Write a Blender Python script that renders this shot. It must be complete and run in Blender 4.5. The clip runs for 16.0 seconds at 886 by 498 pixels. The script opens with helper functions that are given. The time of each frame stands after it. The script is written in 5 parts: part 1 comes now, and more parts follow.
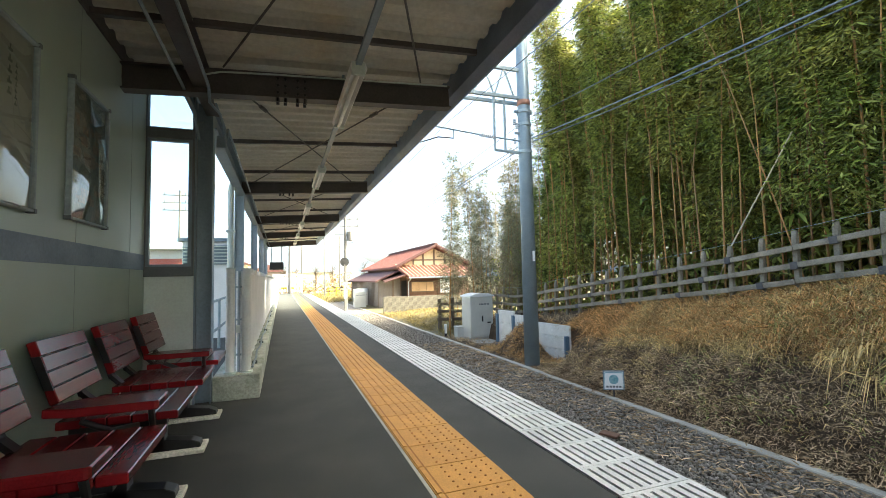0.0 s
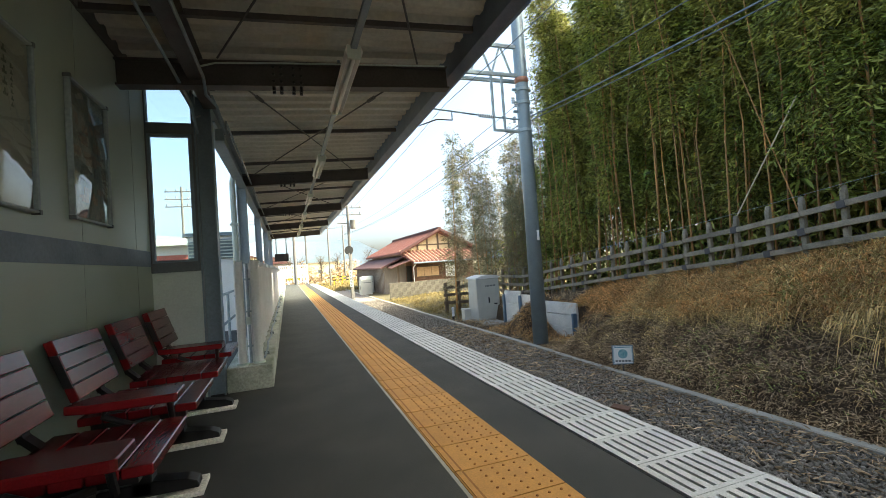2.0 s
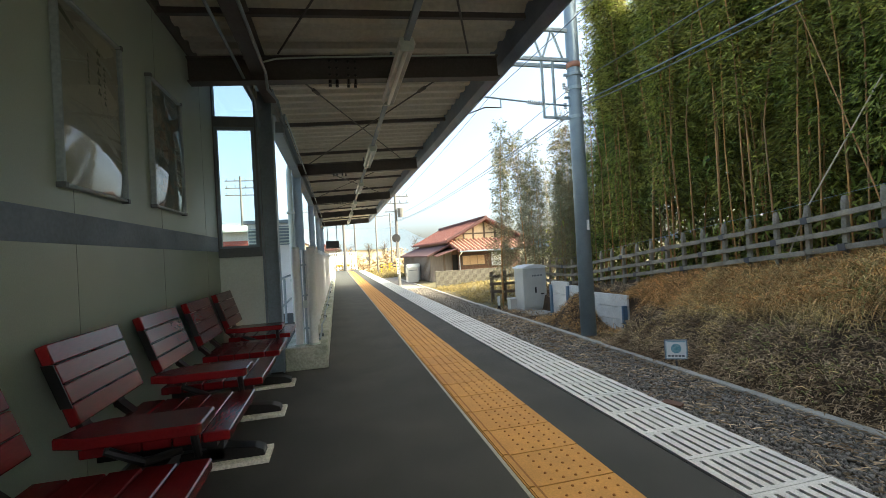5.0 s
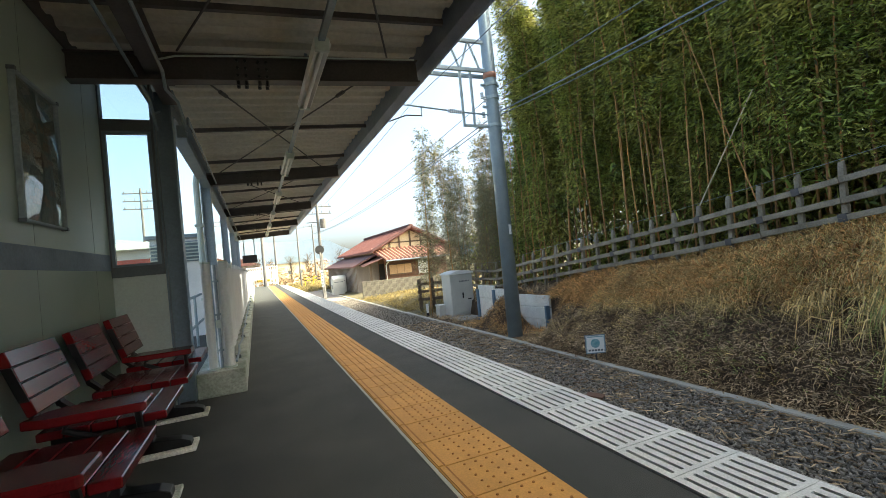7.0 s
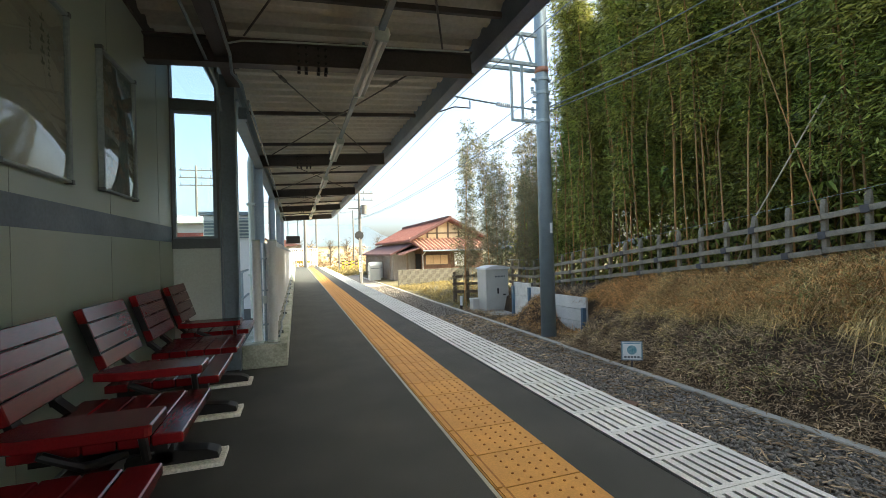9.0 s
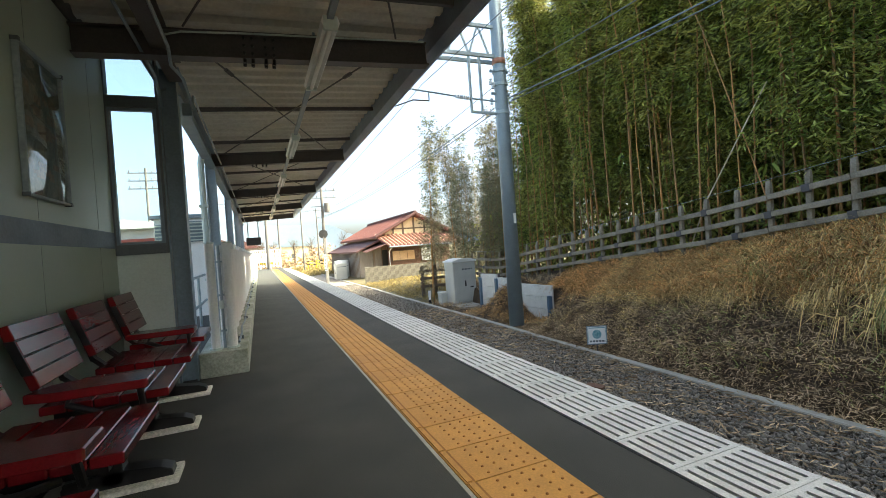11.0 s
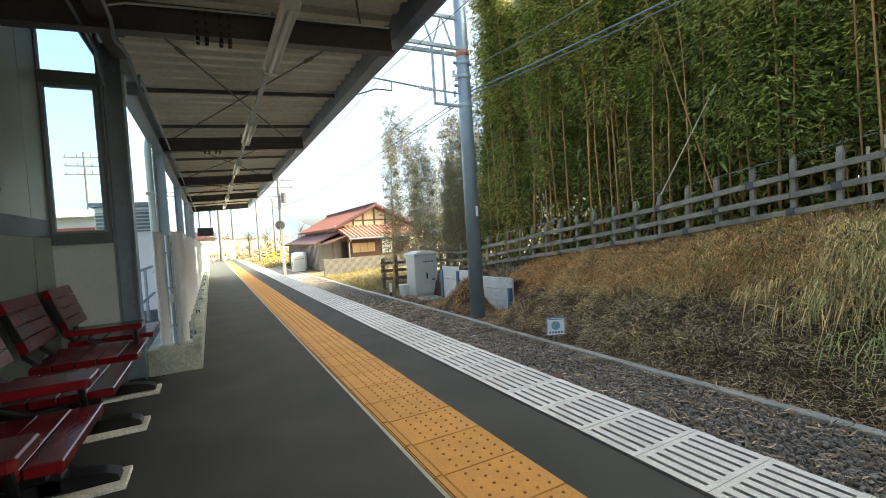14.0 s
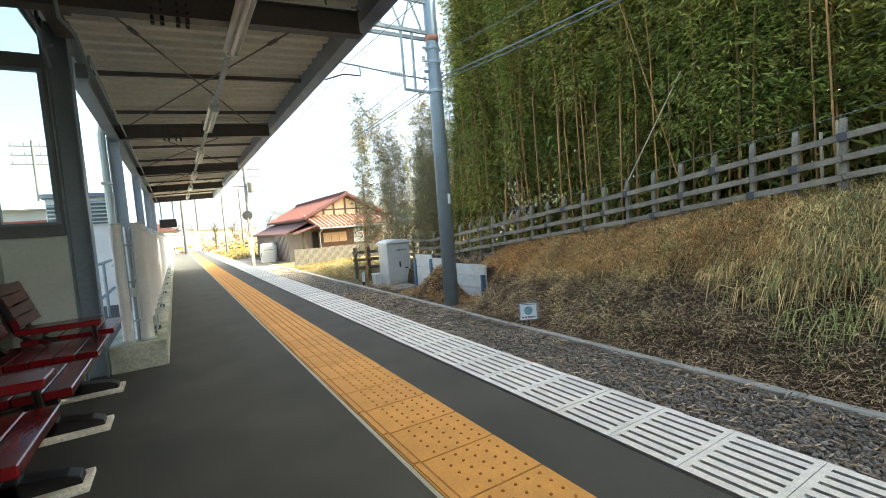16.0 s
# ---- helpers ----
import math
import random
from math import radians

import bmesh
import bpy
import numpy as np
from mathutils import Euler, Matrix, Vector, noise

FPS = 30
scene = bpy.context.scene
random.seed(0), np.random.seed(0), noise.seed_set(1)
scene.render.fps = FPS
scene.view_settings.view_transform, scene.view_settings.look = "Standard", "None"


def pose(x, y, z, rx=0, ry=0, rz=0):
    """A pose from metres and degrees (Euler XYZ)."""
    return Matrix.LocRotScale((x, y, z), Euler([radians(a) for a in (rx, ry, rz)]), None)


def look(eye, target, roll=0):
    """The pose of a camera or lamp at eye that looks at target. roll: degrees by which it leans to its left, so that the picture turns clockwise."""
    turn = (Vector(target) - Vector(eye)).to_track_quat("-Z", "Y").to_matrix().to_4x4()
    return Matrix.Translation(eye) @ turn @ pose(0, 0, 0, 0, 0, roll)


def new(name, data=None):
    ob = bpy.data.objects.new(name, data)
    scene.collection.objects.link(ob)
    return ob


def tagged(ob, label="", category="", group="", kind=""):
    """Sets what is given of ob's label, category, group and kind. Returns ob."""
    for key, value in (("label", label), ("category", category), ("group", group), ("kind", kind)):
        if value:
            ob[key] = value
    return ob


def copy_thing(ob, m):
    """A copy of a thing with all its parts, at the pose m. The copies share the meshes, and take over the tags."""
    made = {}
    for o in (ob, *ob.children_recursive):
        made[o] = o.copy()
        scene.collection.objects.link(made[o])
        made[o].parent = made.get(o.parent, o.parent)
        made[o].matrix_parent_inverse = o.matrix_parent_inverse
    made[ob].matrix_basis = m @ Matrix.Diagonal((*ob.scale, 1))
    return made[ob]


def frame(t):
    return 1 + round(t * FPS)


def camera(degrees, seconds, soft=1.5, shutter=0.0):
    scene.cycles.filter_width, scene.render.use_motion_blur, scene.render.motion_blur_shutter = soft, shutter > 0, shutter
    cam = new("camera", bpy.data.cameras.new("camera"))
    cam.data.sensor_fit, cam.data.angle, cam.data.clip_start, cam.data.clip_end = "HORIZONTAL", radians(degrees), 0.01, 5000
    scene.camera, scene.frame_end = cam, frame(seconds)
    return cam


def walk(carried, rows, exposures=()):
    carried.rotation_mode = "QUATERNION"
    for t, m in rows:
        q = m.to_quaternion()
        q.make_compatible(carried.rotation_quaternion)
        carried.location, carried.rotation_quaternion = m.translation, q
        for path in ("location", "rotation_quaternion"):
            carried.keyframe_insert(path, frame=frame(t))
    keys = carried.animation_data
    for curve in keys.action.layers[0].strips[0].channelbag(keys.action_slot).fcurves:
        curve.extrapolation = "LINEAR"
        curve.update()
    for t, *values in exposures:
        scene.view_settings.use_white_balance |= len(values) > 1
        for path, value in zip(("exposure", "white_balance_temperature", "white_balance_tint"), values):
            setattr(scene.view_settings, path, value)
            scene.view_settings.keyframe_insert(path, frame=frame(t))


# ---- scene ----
EXPO = [(0.0, 2.92, 6900, -3), (1.0, 2.48, 6900, -3), (3.5, 2.30, 6900, -3), (8.5, 2.34, 6900, -3), (11.0, 2.46, 6900, -3), (14.5, 2.65, 6900, -3), (16.0, 2.82, 6900, -3)]
cam = camera(89.9, 16.0, soft=0.6)
PATH = [
    (0, (0.048, 0.014, 1.009), (0.731, 1.889, 1.133), -1.3),
    (0.5, (0.052, -0.009, 1.01), (0.624, 1.903, 1.128), -2.3),
    (1, (0.053, 0.018, 1.002), (0.757, 1.888, 1.091), -2.5),
    (1.5, (0.045, 0.02, 0.998), (0.726, 1.899, 1.058), -3.0),
    (2, (0.036, 0.024, 1.0), (0.702, 1.909, 1.053), -4.0),
    (2.5, (0.024, 0.015, 0.999), (0.645, 1.916, 1.04), -3.3),
    (3, (0.014, 0.004, 0.996), (0.594, 1.918, 1.023), -3.4),
    (3.5, (-0.001, 0.008, 0.985), (0.542, 1.933, 1.006), -3.6),
    (3.7, (-0.003, -0.017, 1.007), (0.45, 1.931, 1.039), -3.6),
    (5.8, (0.002, 0.0, 1.0), (0.518, 1.932, 0.997), -2.2),
    (6, (0.006, 0.02, 1.0), (0.605, 1.928, 0.986), -2.1),
    (6.5, (0.011, 0.035, 0.992), (0.692, 1.915, 0.98), -2.7),
    (7, (0.019, 0.055, 0.99), (0.801, 1.895, 1.018), -5.6),
    (7.5, (0.012, 0.059, 0.984), (0.8, 1.897, 1.009), -4.9),
    (8, (-0.009, 0.062, 0.983), (0.739, 1.916, 1.037), -4.3),
    (8.5, (-0.031, 0.055, 0.984), (0.627, 1.943, 0.991), -1.9),
    (8.7, (-0.037, 0.048, 0.988), (0.588, 1.947, 0.994), -1.5),
    (10.8, (0.024, 0.068, 0.981), (0.749, 1.932, 0.961), -4.3),
    (11, (0.016, 0.083, 0.979), (0.781, 1.931, 0.953), -4.1),
    (11.5, (0.015, 0.107, 0.976), (0.893, 1.904, 0.945), -3.2),
    (12, (0.003, 0.125, 0.974), (0.921, 1.902, 0.929), -2.9),
    (12.5, (0.012, 0.136, 0.971), (0.97, 1.89, 0.902), -3.7),
    (13, (0.0, 0.132, 0.973), (0.923, 1.905, 0.906), -3.2),
    (13.5, (0.002, 0.132, 0.976), (0.929, 1.902, 0.899), -4.2),
    (14, (-0.001, 0.134, 0.976), (0.922, 1.906, 0.905), -3.6),
    (14.5, (0.013, 0.125, 0.977), (0.977, 1.877, 0.919), -4.5),
    (15, (0.018, 0.147, 0.968), (1.079, 1.838, 0.866), -2.7),
    (15.5, (0.024, 0.158, 0.968), (1.111, 1.832, 0.84), -3.8),
    (16, (0.004, 0.155, 0.969), (1.03, 1.867, 0.836), -4.4),
]
walk(cam, [(t, look(eye, target, roll)) for t, eye, target, roll in PATH], exposures=EXPO)

# ---- world and sun ----
world = bpy.data.worlds.new("sky")
scene.world = world
world.use_nodes = True
wn = world.node_tree
sky = wn.nodes.new("ShaderNodeTexSky")
sky.sky_type = 'NISHITA'
sky.sun_disc = False
SUN_EL, SUN_AZ = 39.0, 111.0     # degrees; azimuth clockwise from +y
sky.sun_elevation = radians(SUN_EL)
sky.sun_rotation = radians(SUN_AZ)
sky.dust_density = 5.0
sky.air_density = 0.55
sky.ozone_density = 0.3
wn.nodes["Background"].inputs[1].default_value = 0.15
wn.links.new(sky.outputs[0], wn.nodes["Background"].inputs[0])
sun_data = bpy.data.lights.new("sun", 'SUN')
sun_data.energy, sun_data.angle, sun_data.color = 2.9, radians(0.6), (1.0, 0.93, 0.82)
sun = new("sun", sun_data)
sd = Vector((math.sin(radians(SUN_AZ)) * math.cos(radians(SUN_EL)), math.cos(radians(SUN_AZ)) * math.cos(radians(SUN_EL)), math.sin(radians(SUN_EL))))
sun.matrix_world = look(sd * 60, (0, 0, 0))


# ---- materials ----
def mat(name, col, rough=0.6, metal=0.0, col2=None, scale=8.0, amount=0.5, bump=0.0, bscale=60.0, fine=0.25, spec=0.5,
        stretch=(1, 1, 1), island=0.0, obj_random=0.0, trans=0.0, coat=0.0, rough_var=0.1, coords="Object"):
    """Two-scale noise mix of two colours, fine speckle, bump and wear."""
    m = bpy.data.materials.new(name)
    m.use_nodes = True
    nt = m.node_tree
    b = nt.nodes["Principled BSDF"]
    tc = nt.nodes.new("ShaderNodeTexCoord")
    mp = nt.nodes.new("ShaderNodeMapping")
    mp.inputs["Scale"].default_value = stretch
    if coords == "World":
        geo = nt.nodes.new("ShaderNodeNewGeometry")
        nt.links.new(geo.outputs["Position"], mp.inputs[0])
    else:
        nt.links.new(tc.outputs["Object"], mp.inputs[0])
    n1 = nt.nodes.new("ShaderNodeTexNoise")
    n1.inputs["Scale"].default_value, n1.inputs["Detail"].default_value = scale, 6
    n2 = nt.nodes.new("ShaderNodeTexNoise")
    n2.inputs["Scale"].default_value, n2.inputs["Detail"].default_value = bscale, 4
    nt.links.new(mp.outputs[0], n1.inputs[0])
    nt.links.new(mp.outputs[0], n2.inputs[0])
    c2 = col2 or tuple(c * 0.6 for c in col)
    ramp = nt.nodes.new("ShaderNodeMapRange")
    ramp.inputs[1].default_value, ramp.inputs[2].default_value = 0.35, 0.68
    ramp.inputs[4].default_value = amount
    nt.links.new(n1.outputs[0], ramp.inputs[0])
    mix = nt.nodes.new("ShaderNodeMix")
    mix.data_type = 'RGBA'
    mix.inputs[6].default_value, mix.inputs[7].default_value = (*col, 1), (*c2, 1)
    nt.links.new(ramp.outputs[0], mix.inputs[0])
    fr = nt.nodes.new("ShaderNodeMapRange")
    fr.inputs[1].default_value, fr.inputs[2].default_value = 0.3, 0.7
    fr.inputs[3].default_value, fr.inputs[4].default_value = 1 - fine, 1 + fine
    nt.links.new(n2.outputs[0], fr.inputs[0])
    val = fr.outputs[0]
    for amt, node, sock in ((island, "ShaderNodeNewGeometry", "Random Per Island"), (obj_random, "ShaderNodeObjectInfo", "Random")):
        if amt:
            g = nt.nodes.new(node)
            r = nt.nodes.new("ShaderNodeMapRange")
            r.inputs[3].default_value, r.inputs[4].default_value = 1 - amt, 1 + amt
            nt.links.new(g.outputs[sock], r.inputs[0])
            mu = nt.nodes.new("ShaderNodeMath")
            mu.operation = 'MULTIPLY'
            nt.links.new(val, mu.inputs[0])
            nt.links.new(r.outputs[0], mu.inputs[1])
            val = mu.outputs[0]
    mul = nt.nodes.new("ShaderNodeVectorMath")
    mul.operation = 'SCALE'
    nt.links.new(mix.outputs[2], mul.inputs[0])
    nt.links.new(val, mul.inputs[3])
    nt.links.new(mul.outputs[0], b.inputs["Base Color"])
    rr = nt.nodes.new("ShaderNodeMapRange")
    rr.inputs[3].default_value, rr.inputs[4].default_value = max(0.02, rough - rough_var), min(1, rough + rough_var)
    nt.links.new(n1.outputs[0], rr.inputs[0])
    nt.links.new(rr.outputs[0], b.inputs["Roughness"])
    b.inputs["Metallic"].default_value = metal
    b.inputs["Specular IOR Level"].default_value = spec
    if bump:
        bp = nt.nodes.new("ShaderNodeBump")
        bp.inputs["Strength"].default_value, bp.inputs["Distance"].default_value = 0.6, bump
        nt.links.new(n2.outputs[0], bp.inputs["Height"])
        nt.links.new(bp.outputs[0], b.inputs["Normal"])
    if coat:
        b.inputs["Coat Weight"].default_value, b.inputs["Coat Roughness"].default_value = coat, 0.16
    if trans:
        tr = nt.nodes.new("ShaderNodeBsdfTranslucent")
        nt.links.new(mul.outputs[0], tr.inputs[0])
        ms = nt.nodes.new("ShaderNodeMixShader")
        ms.inputs[0].default_value = trans
        nt.links.new(b.outputs[0], ms.inputs[1])
        nt.links.new(tr.outputs[0], ms.inputs[2])
        nt.links.new(ms.outputs[0], nt.nodes["Material Output"].inputs[0])
    return m


M_ASPH = mat("asphalt", (0.0379, 0.04, 0.0369), 0.9, col2=(0.0644, 0.0655, 0.0599), scale=2.2, amount=0.95, bscale=230, fine=0.75, coords="World")
M_CONC = mat("concrete", (0.44, 0.43, 0.39), 0.85, col2=(0.28, 0.265, 0.225), scale=3, bump=0.002, bscale=90, fine=0.12, coords="World")
M_UPST = mat("mossy upstand concrete", (0.486, 0.499, 0.432), 0.9, col2=(0.203, 0.23, 0.162), scale=4, amount=0.85, bump=0.003, bscale=60, fine=0.2, coords="World")
M_CONCW = mat("pale concrete board", (0.842, 0.818, 0.743), 0.85, col2=(0.57, 0.545, 0.47), scale=4, bump=0.002, bscale=80)
M_YEL = mat("yellow tactile tile", (0.567, 0.28, 0.0607), 0.7, col2=(0.405, 0.211, 0.0607), scale=9, amount=0.6, bump=0.001, bscale=120, obj_random=0.08, fine=0.12)
# darker brown that puts the relief's shading into the tile colour
M_YSHADE = mat("tactile dots and bar line, painted shade", (0.34, 0.14, 0.026), 0.75, scale=20)
M_GRATE = mat("white edge tile", (0.654, 0.661, 0.637), 0.7, col2=(0.507, 0.514, 0.49), scale=10, amount=0.7, bump=0.001, bscale=140, obj_random=0.07, fine=0.15)
M_DARK = mat("near black for slot shade and disc", (0.03, 0.03, 0.03), 0.9)
M_WALL = mat("cream station wall panel", (0.404, 0.484, 0.424), 0.4, col2=(0.324, 0.395, 0.342), scale=1.5, bump=0.0006, bscale=180, fine=0.06, coords="World")
M_STRIPE = mat("blue-grey stripe", (0.19, 0.245, 0.315), 0.55, scale=4, fine=0.1)
M_PANEL = mat("light grey panel", (0.56, 0.63, 0.585), 0.5, col2=(0.48, 0.54, 0.5), scale=3, fine=0.06)
M_FRAME = mat("dark grey window frame", (0.125, 0.145, 0.155), 0.45, scale=6, fine=0.1)
M_STEEL = mat("grey painted steel", (0.2, 0.265, 0.31), 0.45, col2=(0.15, 0.2, 0.24), scale=5, fine=0.1)
M_BEAM = mat("dark painted beam", (0.08, 0.072, 0.068), 0.5, col2=(0.048, 0.044, 0.04), scale=5, fine=0.15)
M_ROOF = mat("ribbed roof sheet", (0.61, 0.592, 0.512), 0.55, col2=(0.476, 0.458, 0.39), scale=1.2, amount=0.8, fine=0.1, bscale=30)
M_GUTTER = mat("grey blue fascia", (0.19, 0.25, 0.36), 0.5, scale=4, fine=0.1)
M_LAMP = mat("white lamp housing", (0.75, 0.76, 0.74), 0.4, scale=5, fine=0.05)
M_WHITE = mat("white paint", (0.819, 0.83, 0.819), 0.45, col2=(0.693, 0.704, 0.683), scale=4, amount=0.6, fine=0.06)
M_RED = mat("dark red painted wood", (0.205, 0.012, 0.016), 0.24, col2=(0.14, 0.009, 0.012), scale=3, stretch=(3, 0.5, 3), amount=0.5, bump=0.0002, bscale=60, fine=0.1, obj_random=0.14, spec=0.42, rough_var=0.03)
M_BLACK = mat("black painted iron", (0.012, 0.012, 0.013), 0.35, scale=10)
M_GALV = mat("galvanised steel pole", (0.272, 0.338, 0.37), 0.5, 0.3, col2=(0.208, 0.257, 0.283), scale=4, fine=0.12)
# paler copy of the steel paint, with daylight put into the colour
M_COLF = mat("blue-grey column paint, lit copy", (0.34, 0.40, 0.43), 0.45, col2=(0.27, 0.32, 0.35), scale=5, fine=0.1)
M_GALVL = mat("pale galvanised steel", (0.357, 0.425, 0.451), 0.5, 0.3, scale=6, fine=0.12)
M_BALLAST = mat("ballast stones", (0.245, 0.215, 0.175), 0.9, col2=(0.13, 0.112, 0.09), scale=12, bump=0.004, bscale=70, island=0.55, coords="World")
M_KERB = mat("kerb concrete", (0.46, 0.43, 0.36), 0.85, col2=(0.25, 0.23, 0.185), scale=3, bump=0.002, bscale=90, fine=0.15, coords="World")
M_GROUND = mat("earth", (0.1, 0.062, 0.03), 0.95, col2=(0.042, 0.027, 0.015), scale=2.5, amount=0.9, bump=0.02, bscale=25, coords="World")
M_STRAW = mat("dry grass", (0.828, 0.632, 0.276), 0.75, col2=(0.506, 0.345, 0.138), scale=2.5, amount=0.95, island=0.7, trans=0.3, coords="World")
M_STRAWO = mat("orange dry grass", (0.78, 0.46, 0.18), 0.8, col2=(0.46, 0.26, 0.1), scale=2.5, amount=0.95, island=0.65, trans=0.3, coords="World")
M_LITTER = mat("fallen bamboo leaves", (0.6, 0.44, 0.26), 0.85, col2=(0.17, 0.1, 0.05), scale=2.5, amount=0.9, island=0.6, coords="World")
M_GRASSG = mat("green grass", (0.37, 0.426, 0.134), 0.75, col2=(0.515, 0.47, 0.202), scale=1.5, island=0.6, trans=0.3, coords="World")
M_LEAF = mat("bamboo leaves", (0.168, 0.222, 0.042), 0.42, col2=(0.37, 0.34, 0.085), scale=1.1, amount=0.95, island=0.85, trans=0.36, fine=0.1, coords="World", spec=0.3)
M_LEAFD = mat("drying leaves", (0.178, 0.194, 0.105), 0.6, col2=(0.283, 0.224, 0.127), scale=0.9, amount=0.9, island=0.6, trans=0.3, fine=0.1, coords="World", spec=0.3)
M_CULM = mat("bamboo culm", (0.42, 0.19, 0.05), 0.5, col2=(0.2, 0.12, 0.03), scale=1.2, amount=0.9, fine=0.15, obj_random=0.3, coords="World")
M_CULMD = mat("dry bamboo cane", (0.55, 0.46, 0.3), 0.6, scale=4, fine=0.15)
M_BARK = mat("grey bark", (0.11, 0.085, 0.06), 0.9, scale=8, bump=0.004, bscale=40)
M_FENCE = mat("weathered grey concrete rail", (0.3, 0.255, 0.18), 0.85, col2=(0.155, 0.13, 0.092), scale=5, amount=0.8, bump=0.002, bscale=70, obj_random=0.12)
M_WOODD = mat("dark weathered timber", (0.15, 0.112, 0.08), 0.85, scale=6, stretch=(2, 2, 0.6))
M_TILE = mat("red roof tiles", (0.19, 0.07, 0.058), 0.85, col2=(0.12, 0.05, 0.045), scale=2.5, amount=0.8, fine=0.15, coords="World")
M_TILE2 = mat("brown roof sheet", (0.102, 0.0425, 0.0382), 0.8, scale=3)
M_PLASTER = mat("cream plaster", (0.66, 0.55, 0.363), 0.8, col2=(0.506, 0.418, 0.275), scale=2)
M_BOARD = mat("brown wall boards", (0.176, 0.096, 0.06), 0.75, col2=(0.12, 0.064, 0.04), scale=4, stretch=(3, 3, 0.5))
M_GREYB = mat("grey weathered boards", (0.233, 0.203, 0.177), 0.8, col2=(0.152, 0.132, 0.117), scale=4, stretch=(4, 4, 0.4))
M_SHUT = mat("tan shutter", (0.55, 0.36, 0.2), 0.6, scale=5, stretch=(1, 1, 4))
M_STONE = mat("mossy block wall", (0.174, 0.156, 0.122), 0.9, col2=(0.0684, 0.0608, 0.0456), scale=3, amount=0.9, bump=0.01, bscale=20, obj_random=0.05)
M_BOX = mat("grey steel cabinet", (0.551, 0.551, 0.503), 0.5, col2=(0.437, 0.437, 0.399), scale=3, fine=0.06)
M_YSIGN = mat("warning yellow", (0.75, 0.5, 0.02), 0.5)
M_RED2 = mat("red tin wall", (0.45, 0.12, 0.09), 0.6)
M_BLUE = mat("blue steel post", (0.10, 0.17, 0.24), 0.5)
M_POLE = mat("weathered concrete pole", (0.15, 0.142, 0.13), 0.8, col2=(0.1, 0.095, 0.085), scale=3)
M_INS = mat("porcelain insulator", (0.7, 0.72, 0.72), 0.25)
M_RUST = mat("red oxide band", (0.42, 0.2, 0.13), 0.6)
M_WEED = mat("field weeds", (0.38, 0.29, 0.11), 0.85, col2=(0.15, 0.12, 0.045), scale=0.9, amount=0.95, island=0.6, trans=0.3, coords="World")
# hill colour has the distance haze painted in as pale blue
M_HILL = mat("far hills with painted haze", (0.25, 0.32, 0.4), 1.0, col2=(0.19, 0.26, 0.34), scale=0.02, coords="World")
M_FIELD = mat("dry field", (0.15, 0.12, 0.055), 0.95, col2=(0.1, 0.085, 0.04), scale=0.4, amount=0.9, bump=0.02, bscale=8, coords="World")


def glass_mat(name, tint=(0.9, 0.95, 0.95), rough=0.02):
    m = bpy.data.materials.new(name)
    m.use_nodes = True
    nt = m.node_tree
    nt.nodes.remove(nt.nodes["Principled BSDF"])
    tr = nt.nodes.new("ShaderNodeBsdfTransparent")
    tr.inputs[0].default_value = (*tint, 1)
    gl = nt.nodes.new("ShaderNodeBsdfGlossy")
    gl.inputs["Roughness"].default_value = rough
    lw = nt.nodes.new("ShaderNodeLayerWeight")
    lw.inputs[0].default_value = 0.5
    pw = nt.nodes.new("ShaderNodeMath")
    pw.operation, pw.inputs[1].default_value = 'POWER', 4.0
    fz = nt.nodes.new("ShaderNodeMath")
    fz.operation, fz.inputs[1].default_value, fz.inputs[2].default_value = 'MULTIPLY_ADD', 0.95, 0.05
    nt.links.new(lw.outputs["Facing"], pw.inputs[0])
    nt.links.new(pw.outputs[0], fz.inputs[0])
    ms = nt.nodes.new("ShaderNodeMixShader")
    for a, b in ((fz.outputs[0], ms.inputs[0]), (tr.outputs[0], ms.inputs[1]), (gl.outputs[0], ms.inputs[2]), (ms.outputs[0], nt.nodes["Material Output"].inputs[0])):
        nt.links.new(a, b)
    return m


M_GLASS = glass_mat("window glass")


